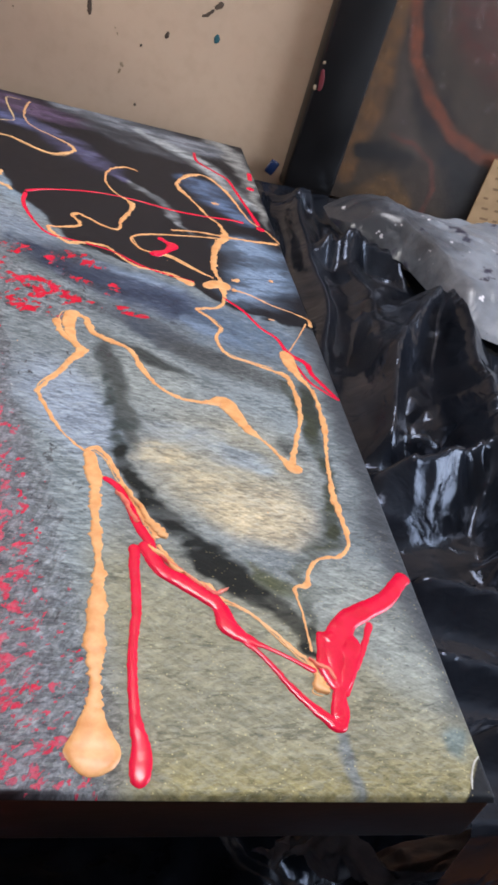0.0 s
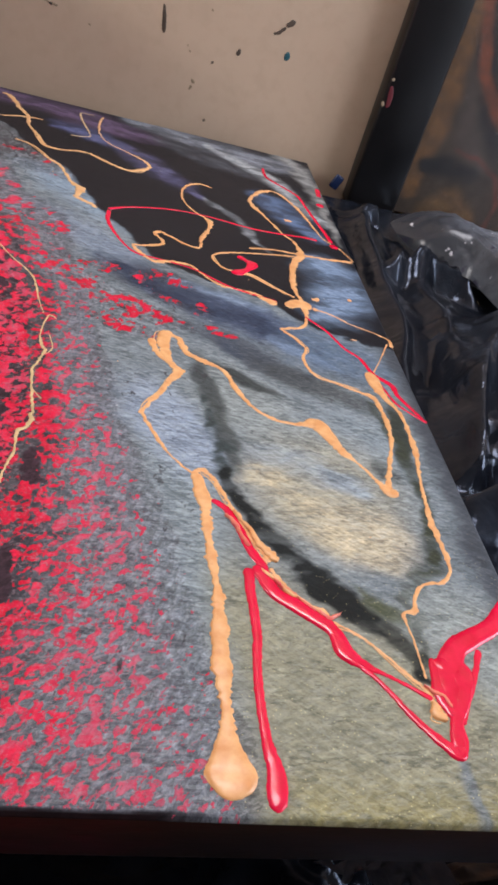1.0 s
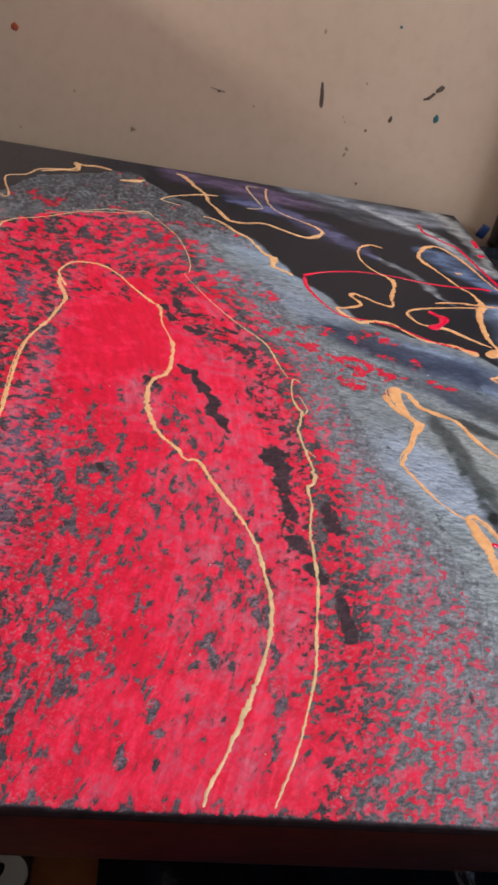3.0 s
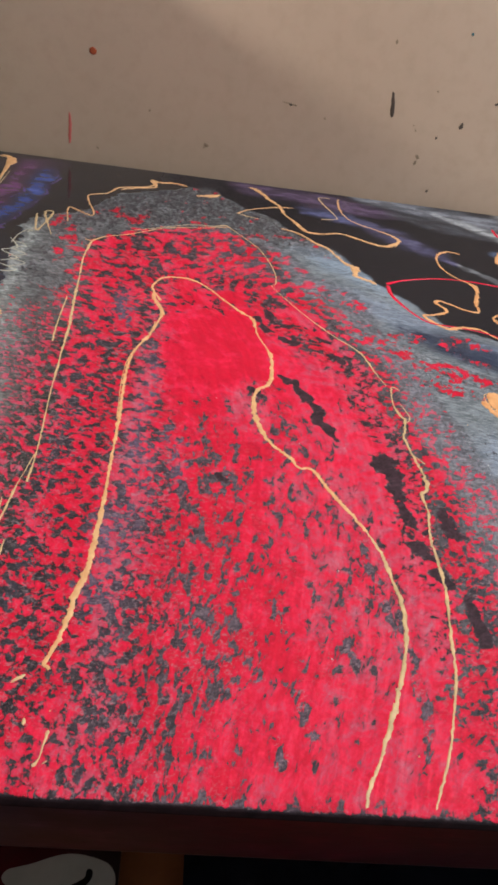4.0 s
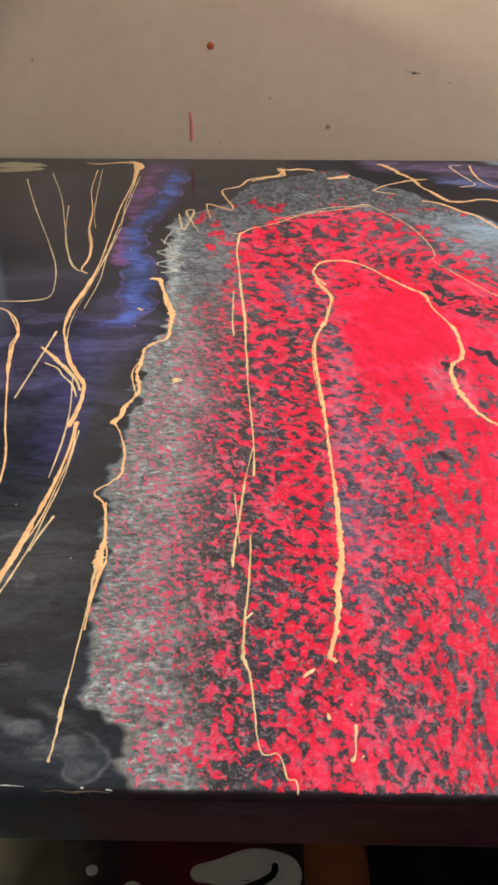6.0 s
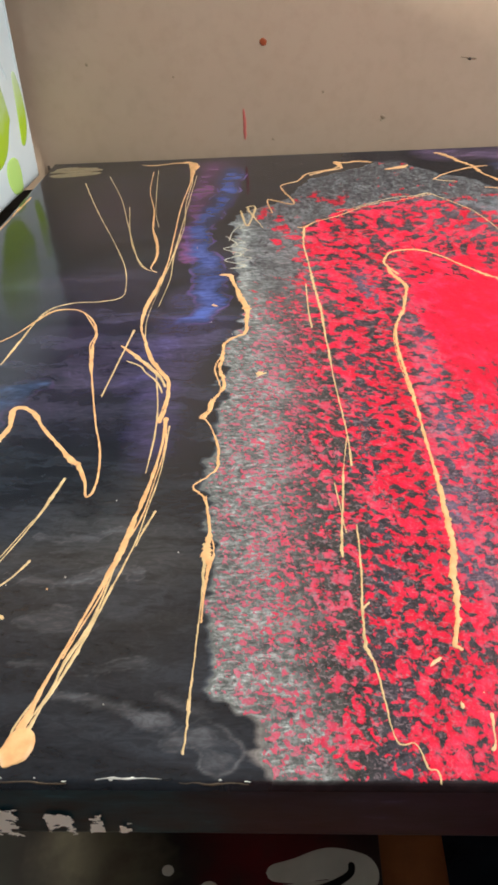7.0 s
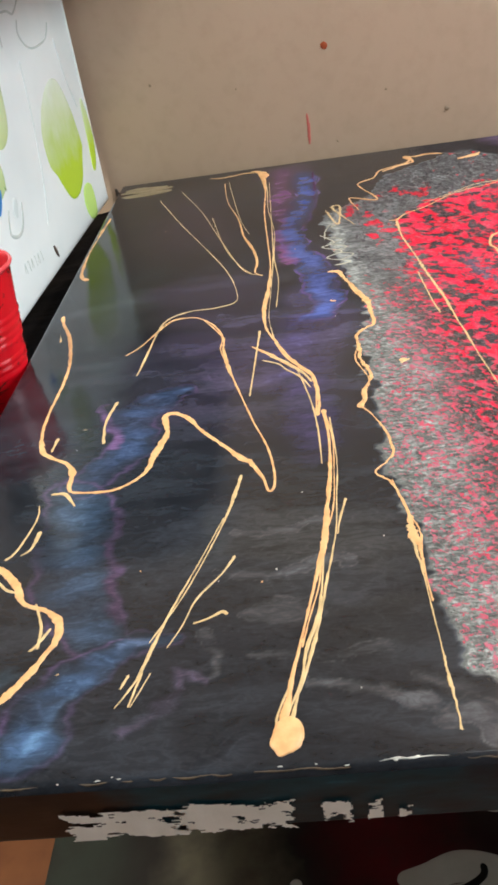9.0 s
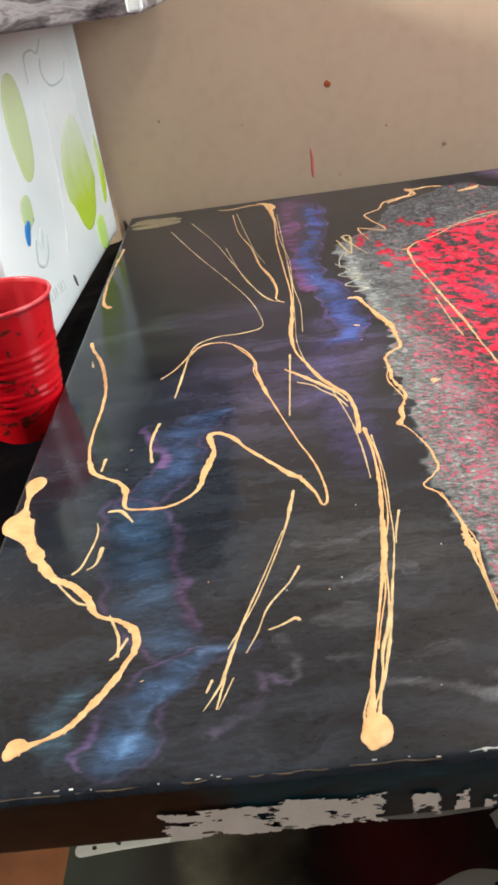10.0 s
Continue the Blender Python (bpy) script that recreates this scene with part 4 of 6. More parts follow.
pour(-59, 226, 5.3, -49, 256, 3.9, -40, 291, 4.2, -39, 321, 5.2, -42, 339, 4.4, -53, 344, 3.6, -71, 350, 3.6, -84, 354, 3.6, -92, 366, 3.2, -94, 383, 3.2, -89, 396, 3.3, -97, 412, 2.9, -107, 422, 3.4, -100, 427, 3.9, -85, 433, 3.9, -79, 450, 4, -77, 472, 7.3)
pour(-96, 467, 9.2, -83, 477, 14.6, -71, 472, 17.7)
pour(-67, 490, 7.5, -59, 495, 8.6)
pour(-77, 481, 7.3, -82, 504, 5.4, -79, 542, 6.8, -72, 571, 7, -63, 589, 7.2, -64, 617, 4.9, -75, 634, 3.8, -82, 653, 3.8, -93, 679, 5.2, -104, 706, 5.4, -100, 730, 5.5, -84, 755, 5.7, -66, 762, 5.7, -51, 738, 5.6, -41, 709, 4.1, -28, 650, 3.2, -12, 628, 3.2, -1, 602, 3.1)
pour(-120, 579, 2.9, -91, 588, 3.6, -61, 590, 4.2, -30, 594, 4.8, -3, 600, 5.5)
pour(-62, 585, 3.6, -104, 572, 3.5, -144, 556, 4, -160, 541, 4.4, -151, 521, 3.3, -135, 516, 3.2, -122, 515, 5.4, -104, 500, 4.3, -85, 488, 3.2)
pour(-70, 472, 4.2, -54, 468, 3.1, -35, 456, 3.1, -15, 448, 3.6, -3, 440, 4.6, -3, 427, 4.5)
pour(-6, 432, 1.5, -20, 402, 1.5, -32, 378, 1.9)
pour(-35, 377, 11.2, -35, 360, 12.3, -32, 343, 7.2, -24, 325, 4.4, -22, 303, 4.3, -24, 274, 4.9, -29, 248, 3.9, -34, 211, 4.5, -34, 190, 4.4, -34, 169, 4.9, -36, 155, 4.1, -44, 147, 3.4, -54, 144, 2.3, -61, 140, 2.6, -67, 131, 2.6, -69, 122, 4.5, -76, 120, 3.2, -77, 113, 2.2, -76, 102, 1.9, -76, 89, 1.5, -76, 76, 1.8)
pour(-29, 506, 5.5, -24, 505, 5.5)
pour(-42, 428, 4.5, -36, 428, 5)
pour(-68, 678, 5.2, -59, 679, 5.3)
pour(-148, 726, 2.8, -163, 730, 3.5, -179, 714, 3.5, -185, 685, 3.4, -181, 661, 3.3, -171, 641, 3.2, -160, 630, 4.5, -158, 615, 5.1, -168, 576, 4.2, -172, 554, 3.5, -185, 556, 3.5, -199, 565, 3.6, -210, 572, 3.6, -215, 566, 3, -208, 552, 3.5, -211, 543, 3.5, -224, 533, 4, -235, 529, 3.4, -231, 518, 3.9, -216, 505, 4.4, -204, 511, 4.5, -184, 511, 3.9, -172, 497, 3.9, -158, 484, 3.8, -142, 481, 4.4, -125, 479, 4.4, -114, 472, 8.3, -104, 467, 12.2)
pour(-401, 893, 8, -389, 878, 7.9, -377, 848, 6.9, -365, 825, 7.5, -360, 794, 6.6, -348, 769, 6.4, -336, 741, 6.3, -318, 738, 4.9, -294, 746, 5.6, -274, 736, 5.6, -251, 722, 5.5, -233, 726, 5.6, -221, 747, 5.7, -226, 762, 5, -246, 779, 4.4, -270, 798, 3.7, -281, 825, 3.8, -283, 859, 3.9, -280, 890, 3.2)
pour(-291, 888, 2.4, -307, 886, 3.2, -304, 859, 3.1, -292, 813, 3, -294, 801, 3, -313, 793, 2.2)
pour(-421, 776, 2.2, -404, 797, 4.4, -370, 820, 4.5, -348, 825, 6)
pour(-420, 777, 2.2, -408, 769, 2.1, -395, 765, 2.1)
pour(-368, 738, 3.5, -355, 735, 3.5, -341, 722, 4.1, -328, 701, 4, -316, 690, 5.3, -310, 674, 6.5, -301, 649, 7.6, -291, 637, 8.8, -293, 615, 7.4, -285, 608, 4.9, -278, 604, 6.1, -273, 597, 3.6)
pour(-567, 812, 4.5, -544, 830, 4.6, -525, 839, 6.2, -532, 865, 7.9, -521, 862, 6.3, -501, 867, 6.3, -486, 859, 4.7)
pour(-473, 825, 6.1, -453, 832, 10.6, -442, 842, 5.4)
pour(-541, 669, 1, -509, 691, 1, -475, 713, 1.5, -451, 716, 2, -435, 724, 2.5, -425, 710, 1.5, -404, 674, 1.5, -395, 652, 1.9, -386, 616, 1.8, -382, 587, 1.8, -384, 564, 1.7, -388, 559, 1.3, -377, 533, 1.3, -358, 496, 1.6, -337, 462, 2, -322, 443, 1.9, -313, 427, 2.2, -307, 399, 2.1, -301, 377, 1.7)
pour(-290, 371, 1.4, -297, 374, 2.7, -300, 347, 2.6, -297, 331, 3, -295, 324, 2.6, -300, 300, 3.3, -298, 279, 2.8, -295, 247, 3, -297, 237, 3, -301, 231, 3.7, -301, 211, 2.9, -305, 189, 2.8, -305, 164, 2.7, -307, 136, 2.2, -310, 116, 2.2, -313, 96, 2.7, -316, 78, 2.3, -322, 58, 2.2, -329, 37, 2.2, -336, 20, 1.9, -343, 6, 1.6)
pour(-294, 349, 1.3, -290, 330, 1.7, -296, 319, 1.3)
pour(-299, 279, 1.6, -291, 268, 1.2)
pour(-496, 494, 5.4, -504, 516, 4.4, -504, 530, 3.9, -495, 550, 3.4, -472, 552, 3.4, -455, 539, 3.4, -436, 511, 3.8, -419, 486, 3.7, -410, 475, 4.7, -406, 445, 3, -399, 421, 3.4, -396, 402, 3.8, -397, 375, 4.1, -401, 359, 4.4, -411, 344, 4.8, -413, 319, 4.6, -410, 297, 4, -403, 276, 3.9, -390, 260, 3.8, -384, 249, 4.1, -375, 248, 3.4, -365, 225, 3.3, -355, 207, 3.9, -346, 187, 3.4)
pour(-347, 189, 3.4, -340, 168, 3.3, -337, 146, 2.9, -335, 125, 2.8, -337, 105, 2.7, -340, 90, 2.6, -347, 69, 2.8, -355, 50, 2.7, -364, 28, 2.4, -371, 14, 2.9, -374, 5, 2.6)
pour(-503, 509, 4.8, -502, 496, 4.7, -492, 470, 4.6, -495, 448, 4, -501, 420, 3.8, -510, 389, 4.6, -513, 351, 3.9, -510, 287, 3.5, -510, 233, 3.2, -509, 192, 3.7, -510, 157, 4.1, -511, 134, 4.9, -514, 117, 4.1, -515, 98, 4, -518, 83, 3.9, -520, 73, 3.3, -521, 69, 3.8, -517, 66, 5.4)
pour(-528, 62, 1.6, -531, 60, 2.4, -534, 57, 1.3)
pour(-524, 39, 1.8, -524, 35, 2.6)
pour(-514, 43, 1.3, -513, 43, 1.3)
pour(-512, 33, 2.8, -513, 28, 1.5, -514, 19, 1, -516, 15, 3.2)
pour(-510, 19, 1.5, -512, 17, 1.5)
pour(-431, 721, 2, -459, 708, 1.5, -504, 691, 1.5, -540, 658, 2, -564, 642, 1.9, -577, 626, 4.2, -585, 627, 1.9)
pour(-577, 623, 3.7, -579, 577, 2.3, -575, 520, 2.2, -573, 481, 4.2, -568, 424, 2.9, -566, 374, 1.8, -565, 355, 3.1, -563, 313, 1.2, -559, 255, 1.5, -558, 230, 1.8, -558, 206, 2.1)
pour(-579, 480, 1.6, -578, 423, 1.4, -576, 392, 2.3)
pour(-559, 236, 1.1, -562, 211, 1.4, -564, 190, 2, -565, 173, 1.3, -567, 152, 1.6, -568, 134, 1.8, -568, 127, 1.5)
pour(-569, 190, 0.7, -565, 146, 0.6)
pour(-559, 153, 1.3, -559, 132, 1.5, -560, 107, 1.5, -561, 92, 2, -561, 78, 2, -561, 67, 3, -558, 59, 1.6, -556, 44, 1.3, -553, 20, 1.5, -546, 19, 1.3, -544, 15, 1.5, -542, 8, 2, -539, 7, 1.5, -538, 1, 1.2)
pour(-557, 96, 1.7, -561, 91, 1.7)
pour(-611, 322, 3.4, -618, 316, 3.8)
pour(-527, 864, 6.2, -534, 840, 3.8, -569, 819, 3.7, -582, 790, 2.9, -602, 770, 2.9, -588, 714, 2.7, -591, 704, 2.7, -614, 722, 2.7, -617, 712, 2.7, -611, 674, 2.6)
pour(-620, 627, 1.9, -639, 692, 2.7, -631, 696, 2.7, -637, 636, 1.9, -647, 687, 2.6)
pour(-658, 505, 4.3, -648, 504, 5.4, -644, 488, 4.2, -637, 458, 4.6, -630, 430, 4.9, -629, 404, 4.2, -630, 387, 3.7, -637, 379, 3.2, -645, 369, 3.2, -645, 346, 3.5, -646, 329, 3.4, -641, 305, 3.3, -644, 294, 2.8, -648, 282, 3.2, -648, 272, 3.1, -652, 264, 3.1, -654, 262, 2.3)
pour(-652, 264, 2.3, -646, 251, 1.9, -640, 229, 2.6, -639, 214, 2.9, -639, 206, 2.5, -645, 197, 2.1, -652, 188, 2.4, -645, 179, 2.4, -641, 164, 2, -639, 145, 3.2, -639, 132, 5.4, -638, 119, 3, -638, 104, 1.2, -638, 83, 0.8)
pour(-641, 139, 3, -640, 126, 3, -639, 100, 1, -639, 75, 0.9, -639, 55, 1.1, -639, 38, 2.2, -639, 24, 1.6, -639, 17, 1.6, -639, 13, 2.6)
pour(-733, 896, 6.9, -720, 883, 8.9, -714, 806, 4.2, -715, 709, 2.4, -713, 626, 2.3, -710, 538, 2.9, -713, 480, 5.4, -717, 441, 6.8, -715, 402, 3.2, -707, 374, 3.4, -698, 346, 4.4, -687, 324, 6.4, -681, 309, 4.4, -679, 278, 4, -681, 257, 3.5)
pour(-727, 890, 3, -719, 870, 4, -712, 800, 2.2, -711, 720, 1.6, -705, 640, 1.4, -706, 560, 1.8, -703, 500, 1.5, -706, 440, 1.2)
pour(-712, 350, 2.5, -704, 342, 4.5, -696, 330, 5.5, -688, 318, 4, -683, 304, 3)
pour(-718, 345, 1.5, -706, 336, 3, -700, 326, 2, -690, 312, 2.6, -684, 296, 1.6)
pour(-709, 831, 1.7, -708, 706, 2.3, -707, 570, 2, -710, 478, 1.5, -712, 415, 1.4, -706, 364, 1.3)
pour(-692, 323, 1.7, -685, 278, 1.6, -682, 241, 1.5, -682, 202, 1.1)
pour(-720, 397, 2.9, -723, 353, 1.8, -727, 293, 1.2)
pour(-726, 370, 1.8, -711, 352, 4.5, -698, 334, 5.3, -691, 325, 6.1)
pour(-677, 264, 3.6, -676, 232, 3.8, -678, 193, 4.2, -682, 159, 4.3, -686, 130, 5.7, -692, 103, 3, -697, 80, 2.9, -701, 62, 2.8, -705, 45, 3.2, -707, 32, 4.2, -709, 23, 7.3)
pour(-674, 254, 1.9, -673, 205, 2.2, -676, 169, 2, -679, 138, 1.9, -687, 98, 2.1, -692, 75, 2.3, -698, 51, 2.2, -703, 35, 2.1, -706, 24, 3.1)
pour(-686, 127, 1.9, -689, 98, 1.8, -692, 78, 3.7, -698, 61, 2, -701, 44, 1.6, -707, 28, 2.1)
pour(-708, 26, 9.4, -708, 18, 13.4, -710, 12, 11.8, -711, 7, 6.6)
pour(-707, 40, 1.3, -712, 26, 1.6, -712, 20, 2.1)
pour(-671, 167, 3, -676, 148, 1.6, -678, 137, 1)
pour(-762, 860, 1.2, -752, 770, 1.2, -742, 690, 1.4, -732, 640, 1.2)
pour(-767, 854, 2.2, -760, 772, 2, -746, 700, 3.4, -738, 636, 4.6, -728, 595, 5.4, -723, 555, 3.2, -725, 528, 2.4, -718, 516, 2.2)
pour(-849, 815, 1.9, -813, 708, 1.7, -775, 604, 1.5, -752, 537, 1.7, -742, 489, 1.6, -742, 462, 1.6, -759, 454, 2.3, -782, 453, 2.8, -800, 442, 3.7, -807, 420, 3.1, -810, 388, 3.4, -813, 358, 2.4, -815, 343, 1.6)
pour(-822, 840, 1.9, -790, 742, 1.7, -769, 658, 1.6, -746, 567, 1.8, -733, 530, 2, -717, 517, 2)
pour(-776, 713, 1.7, -757, 606, 1.5, -740, 549, 1.4, -729, 526, 1.4)
pour(-829, 380, 1.4, -818, 395, 1.9, -802, 431, 3, -792, 440, 3.1, -774, 437, 3, -759, 418, 3, -750, 392, 3.3, -749, 370, 4.2, -743, 337, 4.8, -739, 319, 2.6, -726, 266, 2, -715, 227, 2.2, -711, 200, 2.5, -711, 185, 2.8, -714, 181, 3.1, -718, 195, 3.2, -726, 213, 6.2)
pour(-725, 212, 6.5, -731, 217, 5.6, -743, 233, 4.1, -758, 254, 4.2, -769, 272, 4.8, -780, 281, 5.9, -785, 276, 5.3, -782, 256, 4.7, -787, 232, 6.4, -793, 211, 4.8, -809, 198, 3.8, -831, 198, 4.3, -839, 204, 5.3, -840, 220, 7.2, -846, 231, 5.5, -859, 241, 4.7, -866, 249, 4.8, -872, 273, 4, -874, 301, 3.6, -873, 344, 3.8, -875, 379, 5.2, -885, 426, 5.5, -898, 459, 5.8, -902, 476, 7.8)
pour(-849, 199, 2.9, -840, 198, 3.6, -831, 185, 1.8)
pour(-859, 264, 4, -860, 247, 2)
pour(-895, 434, 1.6, -892, 420, 4.1)
pour(-906, 767, 6.7, -908, 704, 3.5, -909, 637, 3.9, -904, 578, 5.5, -895, 562, 7.8)
pour(-907, 729, 5, -909, 697, 4.2)
pour(-824, 306, 3.8, -828, 278, 4.1, -825, 251, 3.1)
pour(-731, 200, 3.5, -735, 175, 3.7, -738, 165, 2.7, -744, 142, 1.3, -758, 101, 1.2, -772, 72, 0.9)
pour(-740, 160, 1, -751, 127, 1.3, -764, 90, 1.8, -772, 61, 3.1, -776, 49, 2.5, -783, 36, 1.3)
pour(-773, 55, 2.5, -777, 36, 1.6)
pour(-769, 54, 1.1, -776, 36, 1.1)
pour(-779, 54, 1.9, -782, 46, 1.1)
pour(-733, 128, 3.1, -739, 115, 1.5, -751, 98, 1.8, -757, 81, 1.2, -763, 68, 0.8)
pour(-752, 82, 1.4, -744, 85, 1.7, -738, 88, 2.6, -735, 86, 2)
pour(-902, 250, 12, -905, 238, 14, -906, 227, 7.5, -905, 212, 7.5, -906, 197, 21, -895, 178, 9, -881, 154, 8.4, -872, 140, 7.3, -861, 133, 6.2, -850, 120, 6.9, -841, 105, 5.9, -829, 100, 5.8, -821, 92, 6.9, -819, 80, 6.3, -822, 68, 6.2, -829, 56, 6.2, -838, 43, 5.3, -847, 33, 4.5, -859, 28, 5.3, -867, 26, 10.5, -871, 21, 6.1)
pour(-835, 105, 1.9, -828, 87, 2.4, -827, 74, 2.1)
pour(-823, 87, 2.7, -828, 76, 2.4, -831, 73, 2.6)
pour(-869, 135, 1.7, -855, 118, 2.6, -845, 114, 1.6)
pour(-854, 189, 1.4, -852, 175, 2.1, -857, 149, 2.4, -862, 141, 3)
pour(-847, 164, 5.2, -849, 149, 2, -854, 144, 1.3)
pour(-846, 31, 1.1, -841, 41, 1.4)
poured_line((-906, 856, 9, -890, 852, 16, -870, 855, 17, -850, 858, 15, -838, 862, 8), SMEAR, painting, "paint_smear", "dull smear of dried paint", flat=0.03, lumps=0.4)
pour(-660, 441, 4.1, -655, 438, 3.6)
pour(-619, 321, 6.1, -613, 321, 5.3)
pour(-814, 57, 1.7, -812, 58, 2)
pour(-843, 272, 2, -840, 271, 2.8)
red_pour(-183, 193, 3.7, -175, 187, 5.4, -169, 173, 5.2, -164, 160, 5.8, -160, 149, 6.3, -155, 141, 5)
red_pour(-165, 140, 6.8, -166, 126, 6.1, -166, 95, 5.2, -168, 71, 5, -168, 50, 4.8, -167, 33, 6.3, -166, 22, 8.8, -166, 12, 10.2, -166, 5, 8.1, -166, 3, 5)
red_pour(-163, 142, 8.1, -158, 137, 9.9, -152, 125, 9.2, -141, 117, 10.3, -130, 110, 10.8, -122, 100, 8.9, -119, 89, 11.2, -110, 82, 7, -101, 78, 2.9, -90, 72, 2.3, -76, 64, 3.5)
red_pour(-112, 82, 4.1, -102, 70, 2.9, -93, 57, 4, -83, 45, 5.1, -76, 38, 6.8, -71, 35, 7.9, -67, 42, 6.3, -66, 52, 5.2)
red_pour(-69, 90, 4.9, -69, 78, 7.8, -70, 66, 8.9, -66, 53, 5.3)
red_pour(-66, 53, 5.3, -65, 68, 11.3, -62, 82, 15.8, -52, 96, 13.2, -41, 105, 12.8, -24, 116, 11.2, -11, 129, 9.5, -3, 135, 11.8)
red_pour(-38, 99, 4.1, -47, 80, 3.7, -56, 64, 3.6, -64, 50, 4.7)
red_pour(-262, 602, 4.9, -238, 619, 2.5, -198, 635, 2.6, -158, 638, 2.6, -113, 632, 3.3, -79, 634, 3.3, -51, 640, 4, -36, 639, 5.4)
red_pour(-261, 598, 4.8, -261, 570, 4.1, -247, 534, 2.8, -232, 514, 2.8, -204, 510, 2.2, -177, 503, 2.2, -147, 483, 2.8, -104, 473, 2.8)
red_pour(-74, 841, 4, -73, 810, 3.9, -55, 788, 3.1, -38, 766, 3.8, -32, 731, 3.7, -24, 682, 4.2, -18, 640, 5.5)
red_pour(-20, 636, 7.5, -16, 626, 10.8)
red_pour(-17, 752, 9.1, -7, 752, 11.4)
red_pour(-5, 810, 7.2, -8, 782, 6.2)
red_pour(-133, 554, 9, -126, 547, 5.5, -120, 540, 12, -127, 527, 6, -137, 517, 11, -143, 516, 5)
red_pour(-80, 453, 2.5, -64, 435, 3, -52, 410, 2.9, -40, 396, 3.3, -33, 375, 4.2, -21, 362, 5.1, -17, 346, 4.1, -2, 315, 2.6)
red_pour(-31, 363, 1.8, -24, 339, 2.2, -18, 330, 2.2, -4, 316, 1.8)

red_pour(-70, 88, 5, -63, 85, 12, -55, 82, 17, -57, 70, 12, -63, 58, 8, -67, 50, 6)
red_pour(-68, 80, 7, -62, 70, 9, -64, 60, 7, -68, 44, 8, -71, 36, 9)
# Cream and red run into one another where the lines cross.
MIXED = pour_material("red_and_cream_paint", rgb(206, 66, 74), rgb(226, 138, 104), 0.3)
for material, numbers in (
    (GOLD_CREAM, (-170, 186, 2, -166, 178, 3.4, -161, 170, 2.6, -156, 158, 4, -150, 150, 5, -148, 147, 2)),
    (MIXED, (-176, 181, 1.6, -171, 176, 2.6, -167, 166, 2, -163, 156, 2.6)),
    (GOLD_CREAM, (-158, 140, 2.4, -154, 136, 3.2, -149, 132, 2.2, -146, 127, 3.4, -140, 122, 2)),
    (MIXED, (-152, 134, 1.4, -147, 129, 2.2, -141, 124, 1.8, -135, 118, 2.6, -130, 113, 1.6)),
    (GOLD_CREAM, (-140, 123, 1.6, -134, 118, 2.6, -129, 115, 4, -123, 111, 2)),
    (MIXED, (-130, 116, 2, -124, 109, 2.8, -119, 112, 2, -116, 114, 1.4)),
    (MIXED, (-79, 72, 1.6, -74, 68, 3, -70, 66, 2.4, -68, 60, 2)),
    (GOLD_CREAM, (-77, 63, 4, -76, 56, 8, -72, 52, 5)),
):
    poured_line(numbers, material, painting, "mixed_streak", "streak of cream paint run into the red", flat=0.2, lumps=0.4, even=0.0018)
# Loose pale threads along the edge of the grey band.
for numbers in (
    (-654, 593, 1.6, -652, 616, 2, -647, 633, 1.6, -640, 644, 2.2, -645, 628, 1.4, -636, 640, 1.8),
    (-658, 607, 2, -645, 581, 2.4, -658, 571, 1.8, -640, 555, 2.6, -655, 541, 1.8, -635, 526, 2.4, -649, 519, 2.8),
    (-652, 600, 1.4, -638, 588, 1.8, -650, 580, 1.4, -634, 566, 2, -648, 556, 1.4, -630, 544, 1.8, -643, 532, 1.6),
):
    poured_line([v * 0.75 if i % 3 == 2 else v for i, v in enumerate(numbers)], PALE_THREAD, painting, "paint_thread", "thin pale thread of paint", flat=0.1, lumps=0.3)
poured_line((-904, 880, 9, -888, 884, 16, -866, 880, 15, -846, 884, 7), SMEAR, painting, "paint_smear", "dull smear of dried paint", flat=0.03, lumps=0.4)
poured_line((-908, 868, 6, -896, 872, 13, -872, 868, 15, -852, 874, 12, -838, 876, 5), SMEAR, painting, "paint_smear", "dull smear of dried paint", flat=0.03, lumps=0.4)
pour(-788, 890, 1.5, -772, 884, 4, -756, 888, 3.5, -742, 892, 5, -728, 888, 3)
pour(-717, 890, 4, -714, 868, 9, -717, 850, 5)


# ---- scraped white paint and chips on the near edge ----
SCRAPE = plain("scraped_white_paint", rgb(232, 234, 222), rgb(246, 247, 238), 0.5, 60, 0.2)


def scraped_patch(x0, x1, z0, z1, seed, cut, lean=0.0):
    """A torn patch of dry-brushed paint on the near edge, built of small cells where the brush caught."""
    bm = bmesh.new()
    made = {}
    nx, nz = int((x1 - x0) / 0.7), int((z1 - z0) / 0.7)

    def corner(i, j):
        if (i, j) not in made:
            jog = noise.noise(Vector((i * 0.8, j * 0.8, seed))) * 0.3
            made[i, j] = bm.verts.new(((x0 + (i + jog) * 0.7) / 1000, -0.0007, (z0 + (j + jog) * 0.7) / 1000))
        return made[i, j]

    for i in range(nx):
        for j in range(nz):
            u, v = i / nx, j / nz
            edge = min(u * 5, (1 - u) * 4, v * 3.2 + 0.4, (1 - v) * 2.4, 1)
            q = Vector((i * 0.055 + lean * j * 0.05, j * 0.16, seed))
            value = 0.5 + 0.5 * noise.noise(q) + 0.28 * noise.noise(q * 3.1) + 0.14 * noise.noise(q * 8)
            if value * edge > cut:
                bm.faces.new((corner(i, j), corner(i + 1, j), corner(i + 1, j + 1), corner(i, j + 1)))
    part("white_scrape", bm, SCRAPE, painting, "dry-brushed off-white paint", False)


